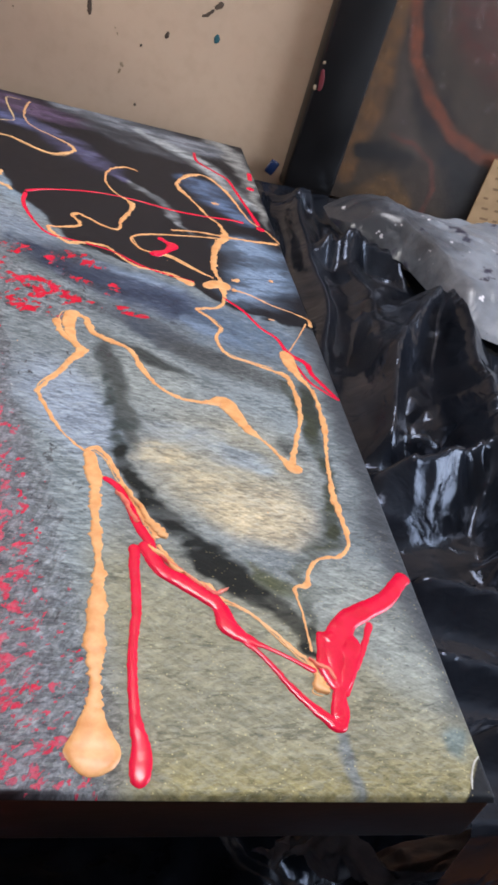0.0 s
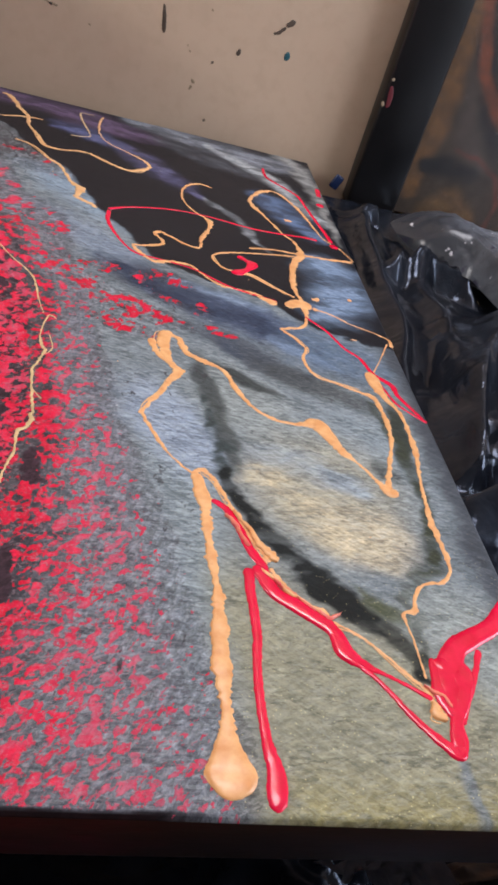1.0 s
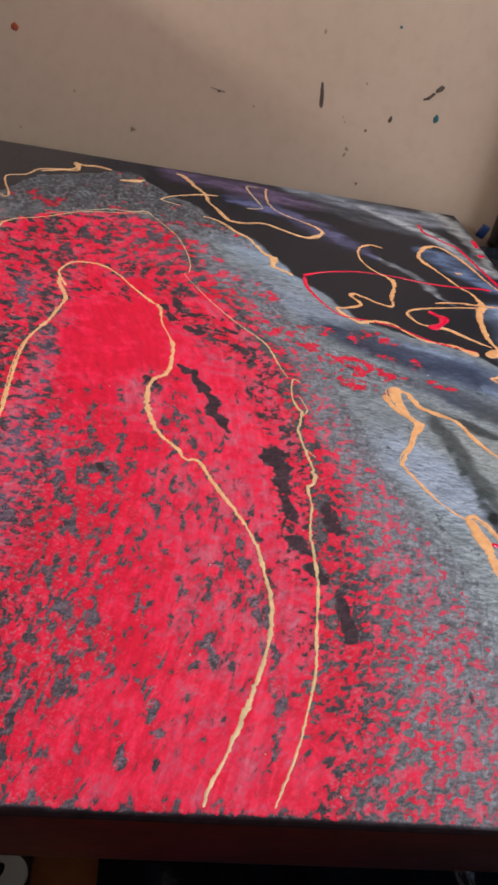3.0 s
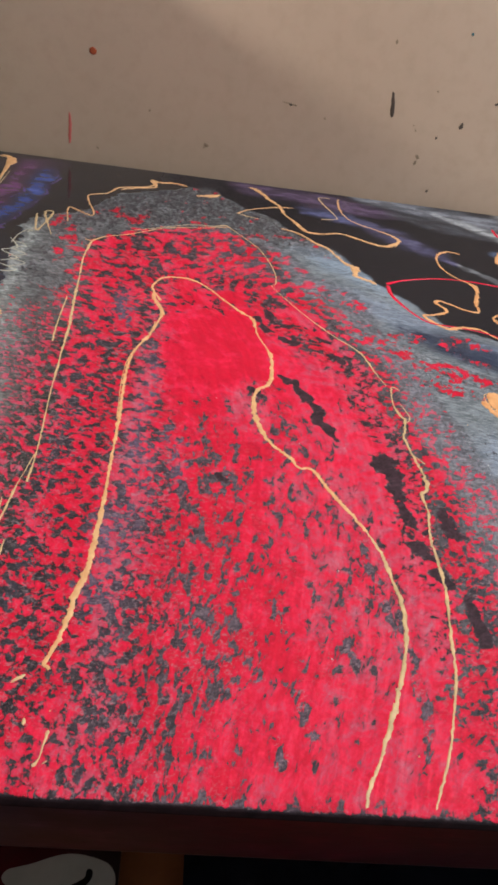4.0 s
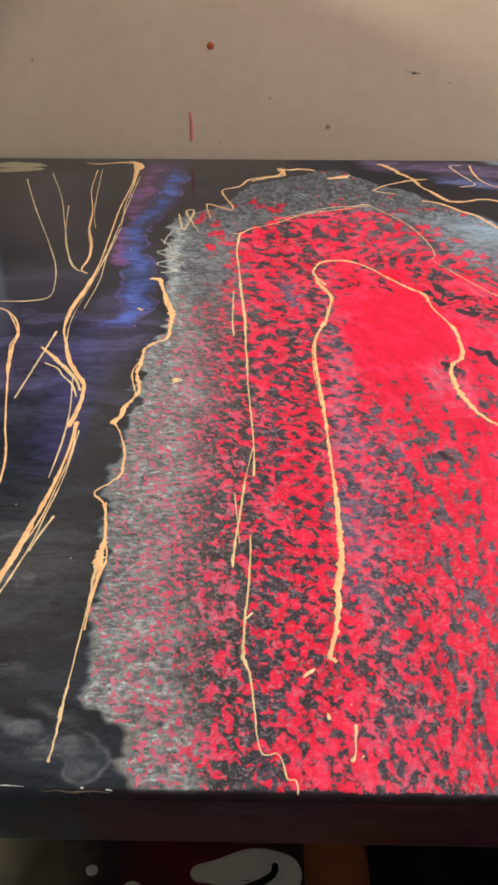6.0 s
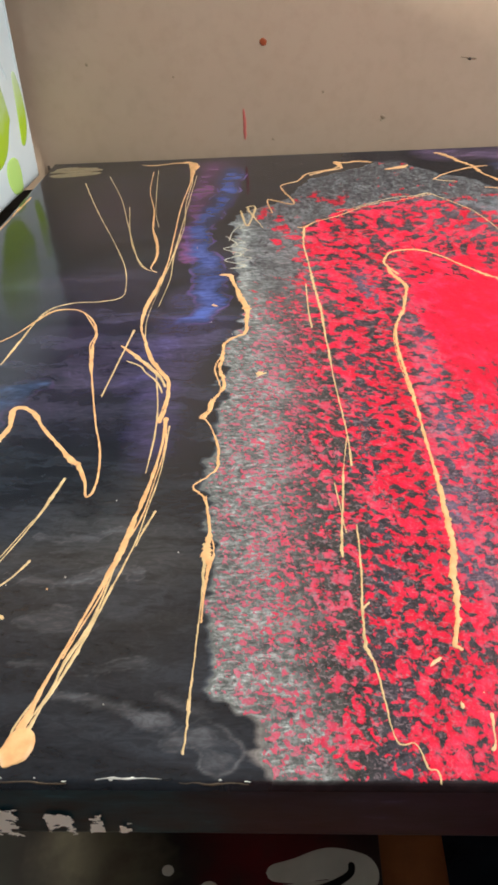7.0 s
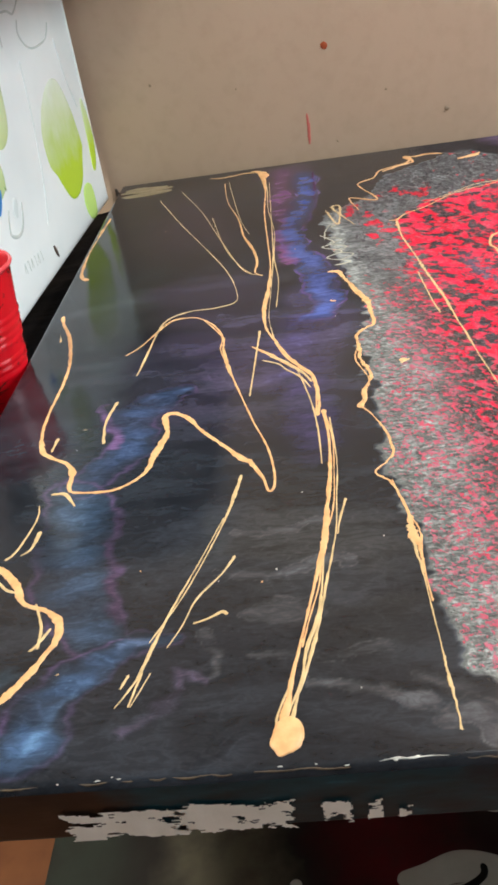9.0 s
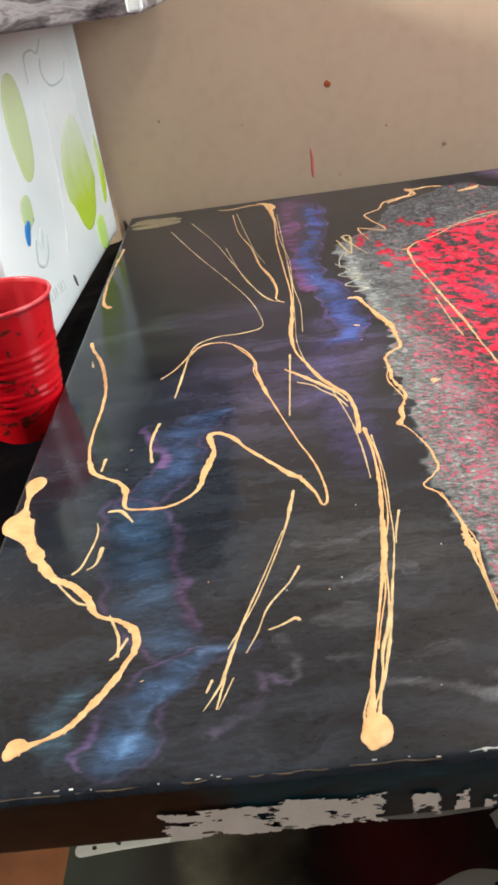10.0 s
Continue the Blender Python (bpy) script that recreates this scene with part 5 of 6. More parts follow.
scraped_patch(-808, -748, 763, 786, 1.3, 0.22, 1.0)
scraped_patch(-766, -703, 763, 788, 5.2, 0.26, 1.0)
scraped_patch(-699, -683, 764, 784, 9.1, 0.30)
scraped_patch(-680, -672, 766, 784, 12.4, 0.30)
scraped_patch(-668, -660, 765, 778, 15.8, 0.32)
def on_rim(y):
    """The height of the rounded near edge, y millimetres in from it."""
    return Matrix.Translation((0, 0, TOP - ROUND + math.sqrt(max(0.0, ROUND**2 - (ROUND - y / 1000) ** 2))))


CHIP = plain("white_chipped_paint", rgb(140, 138, 132), rgb(206, 206, 200), 0.35, 90, 0.2)
for n in range(34):
    a = -SIDE * 1000 + 8 + n * 9 + random.uniform(-6, 6)
    b, w = a + random.uniform(0.6, 3.5), random.uniform(0.1, 0.3)
    if random.random() < 0.5:
        y = random.uniform(1.6, 3.4)
        poured_line((a, y, w * 0.5, (a + b) / 2, y + random.uniform(-0.3, 0.3), w, b, y, w * 0.4), CHIP if n % 4 else SCRAPE, painting, "paint_chip", "chipped white paint", on_rim(y), 0.15, 0.6)
for a, b, w in ((-910, -842, 0.5), (-836, -770, 0.7), (-764, -730, 0.45), (-722, -684, 0.6), (-640, -612, 0.4)):
    worn = []
    for n in range(9):
        worn += [a + (b - a) * n / 8, 1.4 + random.uniform(-0.5, 0.5), w * random.uniform(0.3, 1.3)]
    poured_line(worn, WORN, painting, "worn_edge", "bare worn canvas edge", on_rim(1.4), 0.1, 0.5)
poured_line((-673, 2.2, 0.4, -667, 3.2, 1.0, -661, 2.6, 0.8, -653, 2.9, 0.7, -646, 2.6, 0.4), CHIP, painting, "paint_chip", "chipped white paint", on_rim(2.5), 0.2, 0.6)
poured_line((-12, 4, 0.8, -10, 10, 1.2, -6, 17, 1.1, -2, 21, 0.8), CHIP, painting, "paint_chip", "thin white paint line", ON_CANVAS, 0.2, 0.2)
for n in range(46):
    x, y = random.uniform(-905, -20), random.uniform(12, 905)
    d = random.uniform(0.7, 1.7)
    poured_line((x, y, d, x + 0.6 * d, y + 0.3, d), CHIP if n % 3 else CREAM, painting, "paint_fleck", "", ON_CANVAS, 0.2, 0.2)



# ---- splatters on the wall ----
ON_WALL = Matrix(((1, 0, 0, 0), (0, 0, -1, room_y1), (0, 1, 0, 0), (0, 0, 0, 1)))
SPLAT_DARK = plain("dried_dark_paint", rgb(58, 46, 38), rgb(84, 70, 58), 0.5, 80)
SPLAT_RUST = plain("dried_rust_paint", rgb(150, 66, 30), rgb(166, 80, 40), 0.5, 80)
SPLAT_TEAL = plain("dried_teal_paint", rgb(28, 74, 84), rgb(46, 92, 96), 0.5, 80)
SPLAT_FAINT = plain("faint_dried_paint", rgb(132, 112, 88), rgb(146, 126, 102), 0.6, 80)
SPLAT_ROSE = plain("dried_rose_paint", rgb(190, 92, 84), rgb(204, 110, 98), 0.5, 80)


def wall_spot(material, *numbers):
    poured_line(numbers, material, wall_north, "paint_spot", "", ON_WALL, 0.06, 0.3, 0.0001)


wall_spot(SPLAT_DARK, -229, 939, 2, -226, 926, 5, -224, 912, 5, -223, 907, 2)
wall_spot(SPLAT_TEAL, -146, 1019, 3, -142, 1017, 5)
wall_spot(SPLAT_TEAL, -66, 925, 4, -65, 919, 8, -67, 914, 5)
wall_spot(SPLAT_DARK, -76, 952, 5, -70, 957, 7, -66, 960, 4)
wall_spot(SPLAT_DARK, -90, 940, 3, -82, 944, 4, -76, 951, 3)
wall_spot(SPLAT_DARK, -126, 913, 3, -127, 908, 5, -128, 904, 3)
wall_spot(SPLAT_DARK, -158, 890, 5, -155, 888, 5)
wall_spot(SPLAT_DARK, -153, 818, 5, -149, 817, 5)
wall_spot(SPLAT_FAINT, -171, 948, 3, -169, 945, 4)
wall_spot(SPLAT_FAINT, -192, 902, 2, -190, 900, 3)
wall_spot(SPLAT_FAINT, -178, 864, 4, -173, 859, 3)
wall_spot(SPLAT_FAINT, -176, 856, 3, -179, 850, 3)
wall_spot(SPLAT_FAINT, -188, 897, 2, -186, 893, 3)
wall_spot(SPLAT_FAINT, -238, 1000, 3, -238, 994, 3)
wall_spot(SPLAT_DARK, -363, 906, 2, -358, 905, 4)
wall_spot(SPLAT_FAINT, -372, 908, 1, -352, 905, 2)
wall_spot(SPLAT_FAINT, -314, 895, 3, -311, 893, 3)
wall_spot(SPLAT_FAINT, -547, 875, 3, -544, 873, 4)
wall_spot(SPLAT_FAINT, -471, 837, 2, -468, 835, 3)
wall_spot(SPLAT_RUST, -626, 938, 7, -621, 936, 10, -617, 937, 6)
wall_spot(SPLAT_ROSE, -651, 858, 2, -650, 845, 4, -650, 828, 4, -650, 818, 2)
wall_spot(SPLAT_FAINT, -614, 819, 3, -611, 816, 4)
wall_spot(SPLAT_FAINT, -470, 841, 5, -463, 839, 6)
wall_spot(SPLAT_FAINT, -852, 921, 4, -850, 917, 4)
wall_spot(SPLAT_FAINT, -741, 901, 2, -739, 899, 3)
wall_spot(SPLAT_DARK, -926, 795, 4, -924, 782, 6, -925, 772, 4)

# ---- framed picture against the wall ----
framed = thing("framed_picture", "black-framed brown abstract picture wrapped in clear film", "picture")


def picture_material():
    k = Nodes("brown_picture_paint", 0.45)
    a = k.noise(7, 4, 0.5, None, 0.6)
    b = k.noise(60, 5)
    col = k.ramp(a, [(0.32, rgb(40, 34, 31)), (0.46, rgb(60, 48, 39)), (0.54, rgb(86, 66, 48)), (0.68, rgb(78, 55, 44))])
    k.colour(k.mix(k.grey(b, 0.4, 0.7, 0, 0.4), col, rgb(70, 58, 50)))
    k.bump(b, 0.2, 0.001)
    return k.mat


part("picture_panel", box(0.137, 0.908, 0.765, 0.86, 0.9255, 1.5, 0.001), picture_material(), framed, "brown and orange painted panel", False)
bm = box(0.065, 0.893, 0.765, 0.137, 0.9255, 1.5, 0.004)
part("frame_stile", bm, BLACK_PAINT, framed, "black lacquered frame stile with paint marks")
part("frame_stile", box(0.86, 0.893, 0.765, 0.93, 0.9255, 1.5, 0.004), BLACK_PAINT, framed)
part("frame_rail", box(0.137, 0.893, 1.43, 0.86, 0.9075, 1.5, 0.003), BLACK_PAINT, framed)
ON_STILE = Matrix(((1, 0, 0, 0), (0, 0, -1, 0.893), (0, 1, 0, 0), (0, 0, 0, 1)))
DULL_RED = plain("dull_red_paint", rgb(84, 20, 28), rgb(100, 28, 36), 0.5, 60)
PAPER = plain("tan_paper", rgb(156, 126, 90), rgb(172, 140, 102), 0.7, 60, 0.1)
RUNE = plain("faded_ink", rgb(112, 86, 58), rgb(130, 100, 70), 0.7, 60)


def picture_face():
    """The painted face of the picture: soft brown bands and arcs, in millimetres over the floor and from the corner."""
    across, up = np.linspace(138, 560, 240), np.linspace(766, 1188, 240)
    x, z = np.meshgrid(across, up)
    p = Paint(x, z)
    p.base[:] = rgb(74, 62, 52)[:3]
    sweep = lambda colour, s, wide, *q: p.ribbon([(q[i], q[i + 1], q[i + 2]) for i in range(0, len(q), 3)], wide, colour, None, s, 1.0, 0.7, 0.35, 0.3)
    sweep((128, 92, 56), 0.9, 1.0, 146, 1120, 10, 152, 1000, 16, 156, 900, 20, 152, 800, 14)
    sweep((44, 40, 40), 0.95, 1.0, 168, 1110, 18, 180, 1000, 22, 215, 930, 28, 270, 880, 30, 340, 830, 34)
    sweep((86, 74, 66), 0.8, 1.0, 178, 960, 14, 200, 890, 18, 240, 850, 14)
    sweep((40, 38, 38), 0.95, 1.0, 160, 836, 14, 195, 842, 18, 232, 838, 14)
    sweep((118, 90, 60), 0.9, 1.0, 188, 775, 20, 214, 792, 26, 246, 776, 20)
    sweep((42, 38, 38), 0.9, 1.0, 300, 860, 16, 330, 820, 30, 345, 775, 30)
    sweep((92, 52, 44), 0.9, 1.0, 215, 1120, 40, 255, 1030, 46, 320, 985, 44, 420, 950, 50)
    sweep((132, 74, 50), 0.95, 1.0, 152, 1120, 8, 160, 1040, 9, 190, 968, 10, 232, 921, 11, 280, 887, 11, 335, 868, 12, 400, 866, 12, 520, 880, 12)
    sweep((108, 64, 52), 0.9, 1.0, 196, 866, 3, 232, 863, 4, 268, 843, 5, 288, 806, 5, 284, 768, 5)
    p.base *= (0.44 + 0.42 * cloud_noise(x, z * 0.6, 16, 311, 5))[..., None]
    n = len(across)
    order = np.arange(n * n).reshape(n, n)
    cells = np.stack([order[:-1, :-1], order[:-1, 1:], order[1:, 1:], order[1:, :-1]], -1).reshape(-1, 4)
    me = bpy.data.meshes.new("painted_face")
    me.from_pydata(np.stack([x / 1000, 0.9072 + 0 * x, z / 1000], -1).reshape(-1, 3).tolist(), [], cells.tolist())
    layer = me.attributes.new("pigment", "FLOAT_COLOR", "POINT")
    layer.data.foreach_set("color", np.concatenate([p.base, np.ones((n, n, 1))], -1).ravel())
    k = Nodes("brown_brushed_paint", 0.45)
    a = k.node("Attribute")
    a.attribute_name = "pigment"
    grain = k.noise(1.0, 6, 0.65, k.place(160, 160, 90), 0.8)
    k.colour(k.mix(1.0, a.outputs["Color"], k.ramp(grain, [(0.3, (0.75, 0.75, 0.75)), (0.5, (0.95, 0.95, 0.95)), (0.72, (1.25, 1.22, 1.2))]), "MULTIPLY"))
    k.bump(grain, 0.3, 0.001)
    me.materials.append(k.mat)
    face = new("painted_face", me)
    face.parent = framed


picture_face()
bm = box(0.353, 0.8965, 0.764, 0.47, 0.8985, 0.872, 0.0005)
part("paper_tag", bm, PAPER, framed, "tan paper tag with faded writing", False)
ON_TAG = Matrix(((1, 0, 0, 0), (0, 0, -1, 0.8965), (0, 1, 0, 0), (0, 0, 0, 1)))
for row in range(6):
    for col in range(4):
        x = 362 + 22 * col + 4 * (row % 3)
        poured_line((x, 862 - 15 * row, 4, x + 9 + 3 * ((row + col) % 3), 862 - 15 * row, 4), RUNE, framed, "writing_bar", "", ON_TAG, 0.01, 0.05, 0.0001)
poured_line((71, 925, 5, 74, 908, 7, 73, 898, 4), DULL_RED, framed, "paint_mark", "dull red paint mark", ON_STILE, 0.05, 0.2, 0.0001)
poured_line((68, 931, 3, 72, 934, 5), SPLAT_FAINT, framed, "paint_mark", "", ON_STILE, 0.05, 0.2, 0.0001)
poured_line((66, 905, 4, 68, 898, 4), SPLAT_FAINT, framed, "paint_mark", "", ON_STILE, 0.05, 0.2, 0.0001)


def film_material():
    k = Nodes("clear_film", 0.12)
    glossy = k.node("BsdfGlossy", Roughness=0.14)
    clear = k.node("BsdfTransparent")
    mix = k.node("MixShader")
    mix.inputs[0].default_value = 0.03
    bump = k.node("Bump", Strength=0.5, Distance=0.006)
    k.link(k.noise(1.0, 5, 0.6, k.place(70, 70, 26, 0.5), 1.2), bump.inputs["Height"])
    k.link(bump.outputs[0], glossy.inputs["Normal"])
    k.link(clear.outputs[0], mix.inputs[1])
    k.link(glossy.outputs[0], mix.inputs[2])
    k.link(mix.outputs[0], k.tree.nodes["Material Output"].inputs["Surface"])
    return k.mat


def film_place(u, v):
    x, z = 0.139 + 0.719 * u, 0.767 + 0.66 * v
    return (x, 0.9005 + 0.0012 * noise.noise(Vector((x * 20, z * 9, 0))), z)


film = part("film", grid(40, 40, film_place), film_material(), framed, "clear crinkled plastic film")
film.visible_shadow = False

tagged(part("blue_tape", box(0.036, 0.905, 0.776, 0.049, 0.9105, 0.796, 0.002, 2, Matrix.Translation((0.0425, 0.908, 0.776)) @ pose(0, 0, 0, 0, 22, 0) @ Matrix.Translation((-0.0425, -0.908, -0.776))), plain("blue_tape_plastic", rgb(12, 30, 66), rgb(18, 42, 90), 0.4, 30)), "small blue plastic scrap behind the painting", "scrap")

# ---- white canvas with green blobs ----
white_pic = thing("leaning_canvas", "white canvas with lime green blobs standing by the wall", "painting")
FACE = Matrix.Translation((-0.934, 0.905, 0.787)) @ Matrix(((-0.0427, 0, 0.9991, 0), (-0.9991, 0, -0.0427, 0), (0, 1, 0, 0), (0, 0, 0, 1)))
part("canvas_body", box(0, 0, -0.018, 0.457, 0.2725, 0, 0.003, 2, FACE), WHITE_GESSO, white_pic, "white gessoed canvas")


def lime_material(name, top, bottom):
    k = Nodes(name, 0.25)
    z = k.node("SeparateXYZ")
    k.link(k.place(), z.inputs[0])
    n = k.noise(40, 4)
    h = k.math("ADD", z.outputs[2], k.grey(n, 0.3, 0.7, -0.012, 0.012))
    k.colour(k.ramp(k.grey(h, 0.815, 0.965), [(0.0, bottom), (0.35, bottom), (0.95, top)]))
    k.bump(n, 0.1, 0.001)
    return k.mat


LIME = lime_material("lime_paint", rgb(226, 234, 214), rgb(172, 200, 40))
LEAF = lime_material("leaf_lime_paint", rgb(206, 222, 170), rgb(178, 206, 84))
PALE_LIME = lime_material("pale_lime_paint", rgb(214, 226, 200), rgb(186, 216, 118))
PENCIL = plain("grey_line_paint", rgb(178, 186, 180), rgb(202, 208, 203), 0.5, 60)
FAINT = plain("faint_grey_wash", rgb(210, 219, 216), rgb(222, 229, 226), 0.4, 60)
BLUE = plain("bright_blue_paint", rgb(24, 120, 196), rgb(40, 140, 210), 0.3, 60)


def on_white(name, material, layer, *numbers):
    poured_line(numbers, material, white_pic, name, "", FACE, 0.006, 0.03, 0.0001, layer)


on_white("green_blob", LIME, 0.0008, 112, 172, 70, 122, 146, 118, 136, 106, 150, 142, 74, 132, 152, 46, 80)
on_white("green_blob", LIME, 0.0008, 26, 136, 12, 22, 112, 24, 22, 84, 30, 30, 62, 22, 40, 50, 10)
on_white("green_blob", LEAF, 0.0008, 300, 236, 50, 316, 205, 66, 322, 170, 60, 334, 146, 34)
on_white("green_blob", PALE_LIME, 0.0008, 344, 134, 18, 360, 120, 40, 362, 108, 34)
on_white("green_blob", PALE_LIME, 0.0008, 70, 40, 40, 90, 20, 60, 100, 6, 60)
on_white("blue_mark", BLUE, 0.0014, 362, 116, 8, 374, 107, 15, 379, 97, 6)
on_white("drawn_line", PENCIL, 0.0009, 190, 240, 1.2, 196, 226, 2, 168, 211, 2.4, 112, 213, 2, 89, 228, 1.2)
on_white("drawn_line", PENCIL, 0.0009, 252, 222, 1.4, 246, 246, 2, 216, 250, 2.4, 196, 246, 2, 172, 257, 1.4)
on_white("drawn_line", FAINT, 0.0009, 214, 205, 3, 222, 150, 3, 240, 90, 3, 262, 50, 3)
on_white("drawn_line", FAINT, 0.0009, 80, 210, 3, 70, 170, 3, 48, 130, 3)
on_white("drawn_line", PENCIL, 0.0009, 318, 92, 2, 330, 74, 4, 348, 68, 4, 366, 76, 3, 356, 96, 2)
on_white("drawn_line", FAINT, 0.0009, 330, 100, 10, 344, 84, 14)
on_white("dark_chip", SPLAT_DARK, 0.0014, 264, 28, 2, 260, 21, 6, 257, 13, 2)
for n in range(6):
    x, z = 304 + 10 * n, 26 + 1.1 * n
    on_white("writing_bar", PENCIL, 0.0006, x, z, 1.2, x + 1.5, z + 11, 1.2, x + 5, z + 10 - 8 * (n % 2), 1.0)
on_white("edge_line", FAINT, 0.0009, 8, 268, 3, 9, 180, 4, 10, 112, 3)

resting = thing("small_canvas", "small canvas with a smeared grey and black edge", "canvas")
k = Nodes("smeared_grey_paint", 0.5)
_n = k.noise(1.0, 6, 0.65, k.place(22, 22, 60), 0.8)
k.colour(k.ramp(_n, [(0.36, rgb(44, 38, 40)), (0.48, rgb(112, 104, 106)), (0.58, rgb(176, 170, 172)), (0.7, rgb(120, 110, 110))]))
k.bump(_n, 0.3, 0.001)
part("canvas_body", box(-1.2, 0.50, 1.0600, -0.804, 0.915, 1.131, 0.003, 2), k.mat, resting)
part("white_corner", box(-0.816, 0.4985, 1.0612, -0.803, 0.512, 1.1315, 0.003, 2), WHITE_GESSO, resting, "bare white canvas corner")

# ---- the red cup ----
cup = thing("plastic_cup", "red disposable plastic cup with ridges and paint smears", "cup")


def cup_material():
    k = Nodes("red_cup_plastic", 0.2)
    n = k.noise(1.0, 4, 0.6, k.place(60, 60, 110), 0.6)
    k.colour(k.mix(k.grey(n, 0.58, 0.62, 0, 0.85), k.ramp(k.noise(20, 4), [(0.3, rgb(190, 8, 22)), (0.7, rgb(212, 16, 34))]), rgb(50, 30, 22)))
    return k.mat


CUP = cup_material()
ON_CUP = pose(-0.949, 0.387, 0.766)
profile = [(0.0, 0.002), (0.028, 0.002), (0.0305, 0.0)]
for i in range(1, 60):
    h = 0.117 * i / 60
    ridge = 0.0011 * max(0, math.sin(h * 2 * math.pi / 0.0065)) if 0.030 < h < 0.048 or 0.058 < h < 0.082 else 0
    profile.append((0.0305 + 0.0150 * h / 0.12 + ridge, h))
part("cup_body", lathe(profile, 64, ON_CUP), CUP, cup)
part("rim", lathe([(0.0450, 0.1165), (0.0466, 0.117), (0.0474, 0.1185), (0.0468, 0.120), (0.0455, 0.1203), (0.0446, 0.119), (0.0444, 0.1165)], 64, ON_CUP), plain("worn_pink_rim", rgb(190, 26, 38), rgb(212, 92, 96), 0.25, 90), cup, "pale worn rim")
part("inside", lathe([(0.0444, 0.1165), (0.036, 0.05), (0.030, 0.006), (0.0, 0.006)], 64, ON_CUP), plain("dull_red_inside", rgb(150, 14, 24), rgb(182, 40, 48), 0.3, 70), cup, "paint-stained inside of the cup")
stick = tagged(part("stir_stick", box(-0.009, -0.0012, 0, 0.009, 0.0012, 0.2, 0.0008, 1, pose(-0.960, 0.398, 0.776, 4, -9, 20)), plain("stained_wood_stick", rgb(150, 128, 122), rgb(186, 166, 156), 0.6, 70, 0.2)), "paint-stained flat wooden stick standing in the cup", "stir stick")

# ---- plastic sheets ----


def folds(x, y, seed):
    p = Vector((x, y, seed))
    w = p + 0.30 * Vector((noise.noise(p * 2.3), noise.noise(p * 2.3 + Vector((7, 3, 1))), 0))
    total = 0
    for k, a in ((3.4, 0.9), (7.5, 0.75), (15.0, 0.34), (33.0, 0.07)):
        q = Vector((w.x * k * 1.15, w.y * k * 0.95, seed * 3 + k))
        total += a * (1 - 2.6 * abs(noise.noise(q)))
    return total


# Creases of the black sheet: height, width on either side, and the line's x and y, in millimetres.
CREASES = (
    (46, 50, 24, ((172, 540), (160, 470), (146, 400), (134, 340), (112, 230), (96, 150))),
    (44, 30, 44, ((162, 546), (92, 432), (50, 363), (20, 271))),
    (30, 20, 24, ((9, 262), (40, 292), (74, 284))),
    (50, 22, 46, ((8, 238), (45, 246), (85, 258), (125, 270), (170, 290))),
    (24, 12, 26, ((20, 150), (60, 142), (110, 128), (170, 120))),
    (20, 14, 20, ((12, 96), (60, 84), (100, 86), (150, 70))),
    (18, 12, 20, ((30, 48), (80, 44), (130, 30))),
    (22, 12, 22, ((90, 180), (140, 176), (200, 190))),
    (30, 16, 26, ((60, 640), (110, 668), (160, 655), (204, 604), (182, 520))),
    (34, 18, 22, ((20, 850), (60, 815), (104, 800))),
    (34, 30, 40, ((160, 300), (190, 240), (230, 120))),
    (16, 26, 30, ((210, 400), (240, 330), (330, 250))),
    (24, 18, 26, ((160, 120), (210, 90), (280, 60))),
)


def crease_height(x, y):
    best = 0.0
    for high, wide_left, wide_right, line in CREASES:
        for (x0, y0), (x1, y1) in zip(line, line[1:]):
            dx, dy = x1 - x0, y1 - y0
            t = min(1, max(0, ((x - x0) * dx + (y - y0) * dy) / (dx * dx + dy * dy)))
            ox, oy = x - x0 - t * dx, y - y0 - t * dy
            d = math.hypot(ox, oy) / (wide_left if dx * oy - dy * ox > 0 else wide_right)
            if d < 1:
                best = max(best, high * (1 - d) ** 1.15)
    return best / 1000


def crumple(x, y, seed):
    """Sharp small creases of stiff film, in metres."""
    total = 0.0
    for k, a in ((15.0, 0.011), (31.0, 0.0065), (64.0, 0.0020)):
        p = Vector((x * k, y * k, seed + k))
        total += a * (0.5 - abs(noise.noise(p + 0.5 * Vector((noise.noise(p * 0.6), noise.noise(p * 0.6 + Vector((5, 2, 1))), 0)))) * 2)
    return total


def grey_front(x):
    """Where the black sheet's fold gives way to the grey sheet behind it."""
    return float(np.interp(x, (0.08, 0.10, 0.16, 0.18, 0.22, 0.45), (0.80, 0.705, 0.655, 0.51, 0.488, 0.40)))


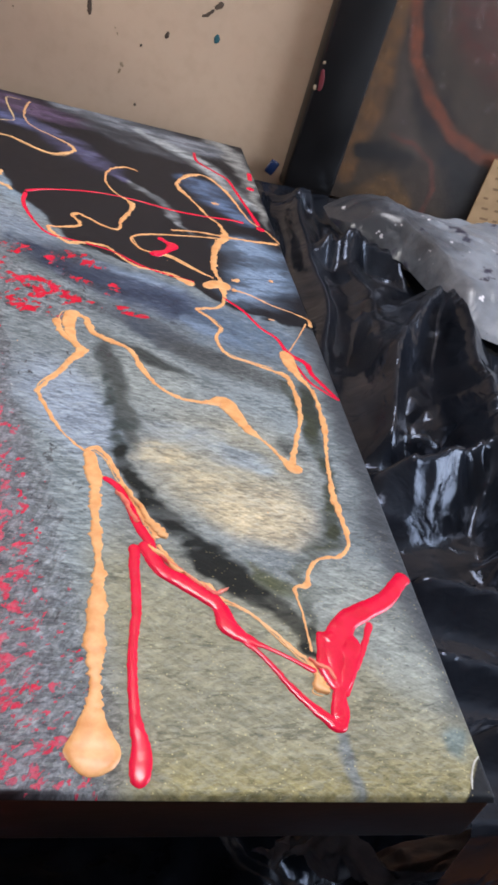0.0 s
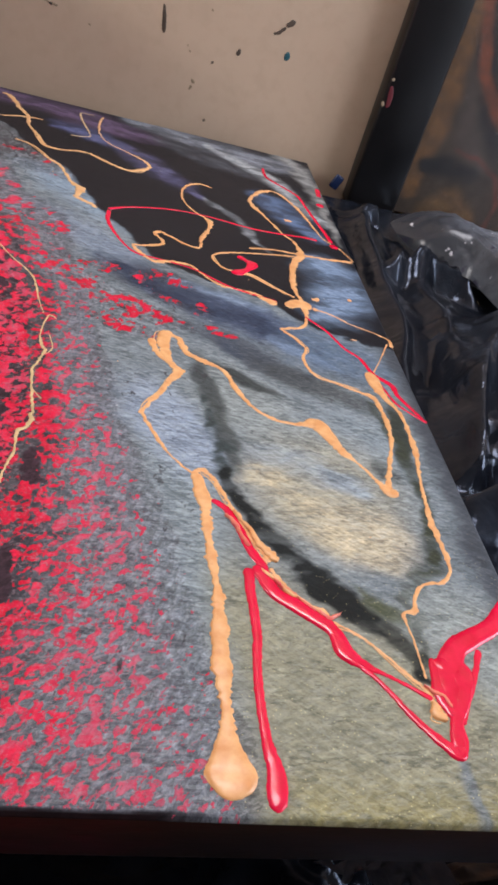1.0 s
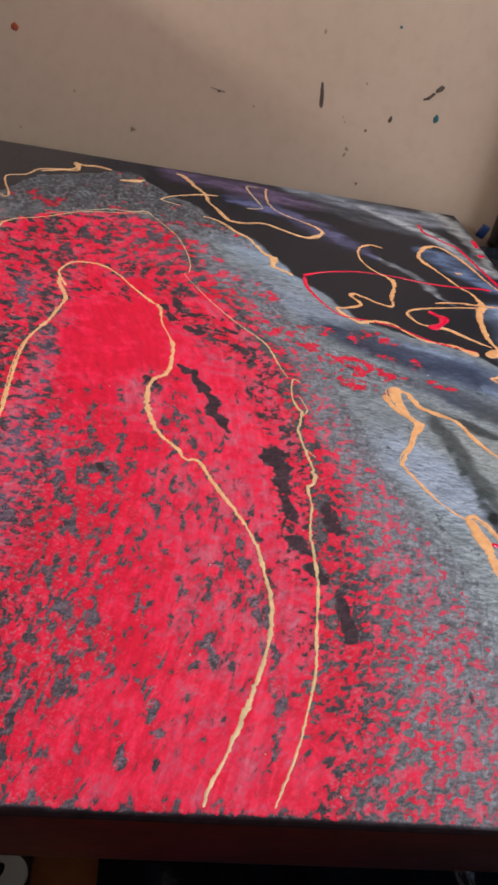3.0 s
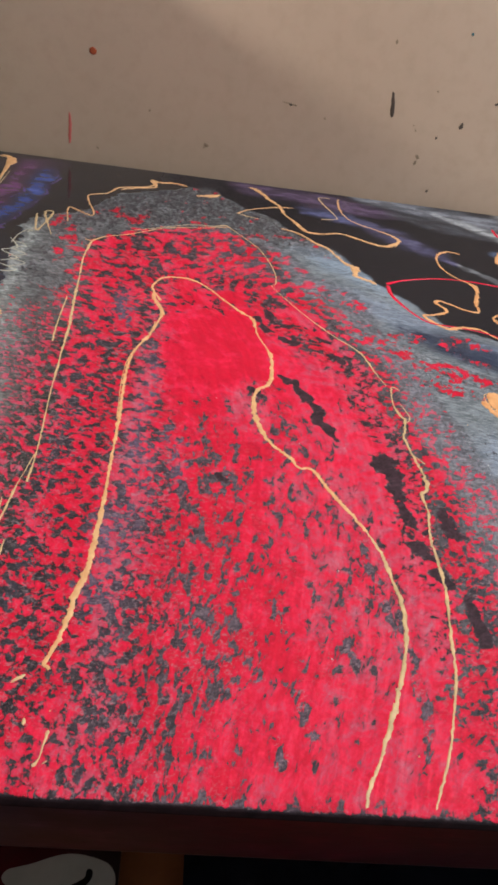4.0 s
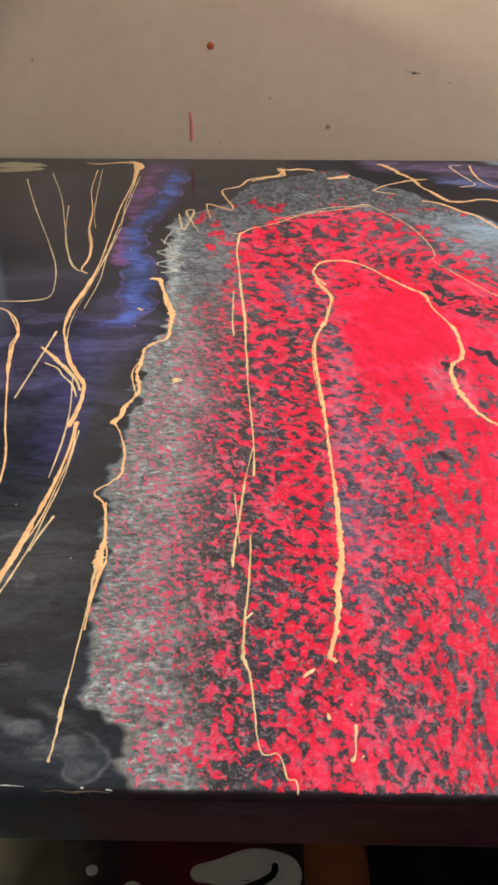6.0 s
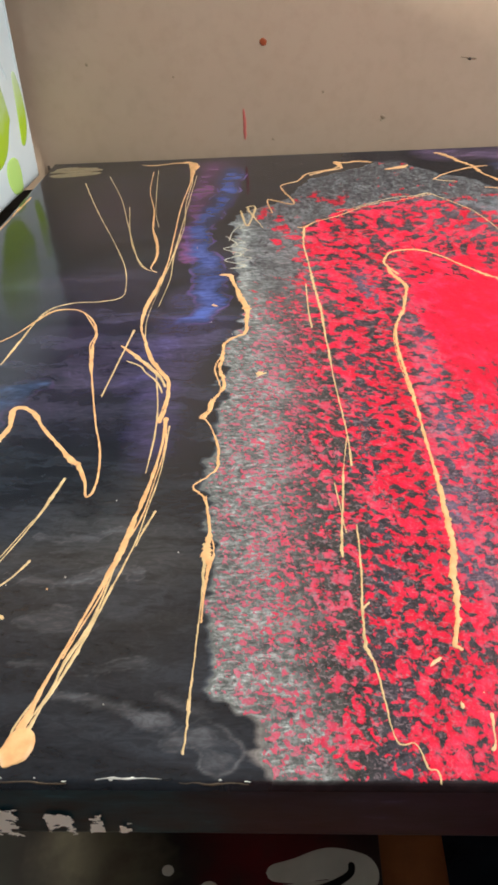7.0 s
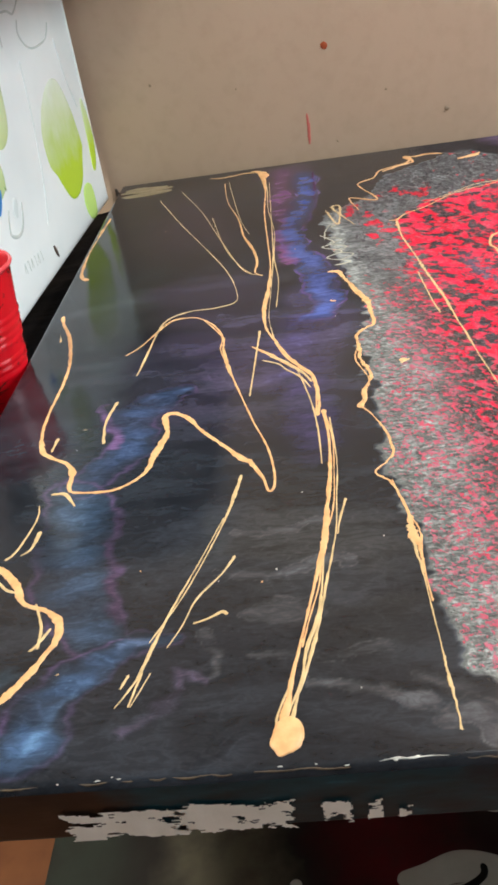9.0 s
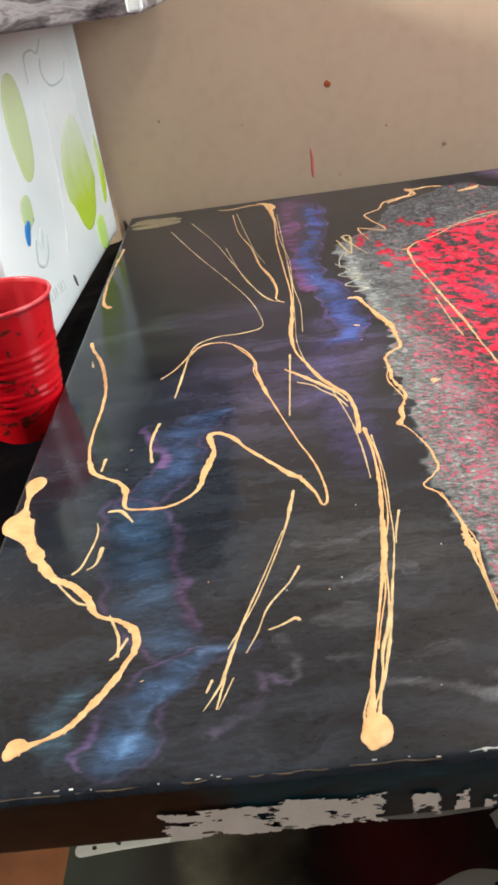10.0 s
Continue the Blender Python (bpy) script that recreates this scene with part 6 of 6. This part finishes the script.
def black_place(u, v):
    x, y = 0.003 + 0.86 * u**1.3, -0.045 + 0.93 * v
    bend = 7 * noise.noise(Vector((x * 14, y * 14, 1))), 7 * noise.noise(Vector((x * 14, y * 14, 5)))
    loose = min(1, 0.25 + x * 9) * min(1, max(0.15, (y - 0.17) * 12))
    calm = 1 - 0.8 * min(1, max(0, (y - 0.33) / 0.05))
    lift = 0.768 + crease_height(1000 * x + bend[0], 1000 * y + bend[1]) + (0.016 * max(-0.4, folds(x, y, 2.0)) * (0.35 + 0.65 * calm) + crumple(x, y, 4.0) * calm) * loose
    across = x - 0.045 - 0.12 * (y - 0.35) + 0.012 * noise.noise(Vector((x * 6, y * 9, 21)))
    ease = min(1, max(0, (y - 0.31) / 0.06)) * min(1, max(0, (0.87 - y) / 0.08)) * min(1, max(0, (0.13 - x) / 0.05))
    lift += ease * (0.010 + 0.009 * math.sin(across * 2 * math.pi / 0.052) + 0.002 * math.sin(across * 2 * math.pi / 0.023 + 4 * noise.noise(Vector((x * 5, y * 5, 31)))))
    back = min(1, max(0, (y - grey_front(x)) / 0.03))
    lift = lift * (1 - back) + min(lift, 0.774) * back
    near = max(0.0, 0.03 - x) / 0.03
    lift = lift * (1 - near) + min(lift, 0.786) * near
    lift = max(lift, 0.7635)
    if y < 0.0:
        lift -= 14 * -y
    return (x, y, lift)


tagged(part("plastic_sheet", grid(170, 250, black_place), PLASTIC), "crumpled glossy black plastic sheet beside the painting", "plastic sheet")


def grey_place(u, v):
    x = 0.09 + 0.44 * u
    front = grey_front(x) - 0.012
    rear = float(np.interp(x, (0.09, 0.19, 0.29, 0.34, 0.53), (0.775, 0.795, 0.80, 0.77, 0.62)))
    y = front + (rear - front) * v
    edge = min(u * 3, (1 - u) * 2, v * 1.4, (1 - v) * 1.6, 0.5)
    swell = 0.016 + 0.034 * math.sin(math.pi * min(1.0, edge)) ** 0.8
    return (x, y, 0.776 + swell + 0.010 * folds(x, y, 5.0) * min(1, edge * 4) + 0.6 * crumple(x, y, 9.0) * min(1, edge * 5))


def grey_sheet_material():
    k = Nodes("stained_grey_plastic", 0.28)
    spots = k.noise(30, 5, 0.65)
    col = k.ramp(k.noise(9, 4), [(0.35, rgb(104, 109, 118)), (0.7, rgb(140, 144, 152))])
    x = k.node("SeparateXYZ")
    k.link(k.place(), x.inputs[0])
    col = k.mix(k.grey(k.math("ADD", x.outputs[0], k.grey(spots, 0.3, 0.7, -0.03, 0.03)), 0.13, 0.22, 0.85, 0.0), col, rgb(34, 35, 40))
    col = k.mix(k.grey(spots, 0.60, 0.64), col, rgb(52, 50, 66))
    col = k.mix(k.grey(k.noise(75, 4), 0.66, 0.69), col, rgb(206, 204, 210))
    k.colour(col)
    k.bump(k.noise(40, 5, 0.55, None, 1.0), 0.5, 0.003)
    return k.mat


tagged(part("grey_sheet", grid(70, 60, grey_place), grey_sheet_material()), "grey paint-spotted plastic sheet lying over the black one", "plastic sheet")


def west_place(u, v):
    x, y = -1.24 + 0.322 * u, 0.03 + 0.885 * v
    return (x, y, 0.7632 + 0.0035 * max(0.0, 0.6 + folds(x, y, 8.0)))


DULL_PLASTIC = plastic_material("dull_black_plastic", rgb(6, 6, 7), rgb(11, 11, 13), 0.5)
DULL_PLASTIC.node_tree.nodes["Principled BSDF"].inputs["IOR"].default_value = 1.06
tagged(part("plastic_sheet", grid(60, 120, west_place), DULL_PLASTIC), "flat black plastic sheet under the red cup", "plastic sheet")


def drape_place(u, v):
    x, y = 0.02 + 0.24 * u + 0.05 * v, 0.10 + 0.10 * v
    return (x, y + 0.02 * folds(x * 1.6, v * 0.3, 13.0), 0.46 - 0.22 * v + 0.05 * u + 0.03 * folds(x * 1.5, v * 0.4, 11.0))


tagged(part("hanging_plastic", grid(50, 50, drape_place), GREY_SHEET), "crumpled dull grey plastic hanging under the painting's corner", "plastic sheet")

# Black film added over the floor, standing in for shade under the table.
def heap_place(u, v):
    x, y = -0.40 + 1.3 * u, -0.55 + 1.2 * v
    return (x, y, 0.012 + 0.03 * max(0.0, 0.7 + folds(x * 0.7, y * 0.7, 17.0)) * min(1, 8 * min(u, 1 - u, v, 1 - v)))


tagged(part("plastic_sheet", grid(90, 90, heap_place), PLASTIC), "crumpled black plastic sheet added to darken the shaded floor", "plastic sheet")

# ---- the floor painting under the table ----
floor_pic = thing("floor_painting", "unframed painting lying flat on the floor under the table", "painting")


def floor_pic_material():
    k = Nodes("grey_and_crimson_paint", 0.5)
    x = k.node("SeparateXYZ")
    k.link(k.place(), x.inputs[0])
    wander = k.math("ADD", x.outputs[0], k.grey(k.noise(7, 5), 0.25, 0.75, -0.07, 0.07))
    col = k.ramp(k.grey(wander, -1.12, -0.487), [(0.08, rgb(58, 66, 58)), (0.22, rgb(42, 41, 37)), (0.34, rgb(112, 106, 88)), (0.44, rgb(98, 96, 80)), (0.52, rgb(28, 26, 28)), (0.60, rgb(60, 10, 18)), (0.78, rgb(104, 14, 26)), (0.95, rgb(42, 10, 16))])
    k.colour(k.mix(k.grey(k.noise(18, 5), 0.45, 0.7, 0, 0.6), col, rgb(48, 42, 40)))
    k.bump(k.noise(50, 4), 0.3, 0.001)
    return k.mat


part("canvas_body", box(-1.12, -0.2, 0.001, -0.487, 0.48, 0.02, 0.002), floor_pic_material(), floor_pic)
ON_FLOOR = Matrix.Translation((0, 0, 0.02))
SPLASH = plain("off_white_paint", rgb(196, 196, 186), rgb(216, 216, 206), 0.4, 20)
INK = plain("black_ink_paint", rgb(14, 14, 15), rgb(24, 23, 24), 0.35, 20)


def on_floor(name, material, layer, *numbers):
    poured_line(numbers, material, floor_pic, name, "", ON_FLOOR, 0.008, 0.05, 0.0002, layer)


on_floor("white_splash", SPLASH, 0.0008, -640, 352, 20, -600, 356, 34, -555, 366, 44, -515, 352, 56, -494, 340, 40)
on_floor("white_splash", SPLASH, 0.0008, -700, 300, 30, -640, 308, 50, -570, 316, 56, -500, 318, 60)
on_floor("white_splash", SPLASH, 0.0008, -735, 318, 14, -715, 322, 40, -700, 316, 20)
on_floor("white_splash", SPLASH, 0.0008, -780, 356, 16, -764, 352, 14)
on_floor("white_splash", SPLASH, 0.0008, -505, 440, 10, -494, 452, 40, -489, 470, 20)
on_floor("black_line", INK, 0.0014, -640, 336, 6, -600, 328, 9, -560, 336, 11, -530, 352, 10, -527, 368, 10)
on_floor("white_strip", SPLASH, 0.0008, -1110, 466, 24, -1040, 470, 18, -960, 474, 16, -905, 474, 10)
on_floor("white_strip", SPLASH, 0.0008, -850, 478, 6, -780, 474, 12, -690, 476, 9, -600, 472, 13, -500, 475, 8)
on_floor("black_mark", INK, 0.0014, -1085, 470, 6, -1078, 466, 8)
on_floor("black_mark", INK, 0.0014, -1050, 473, 4, -1042, 470, 7)
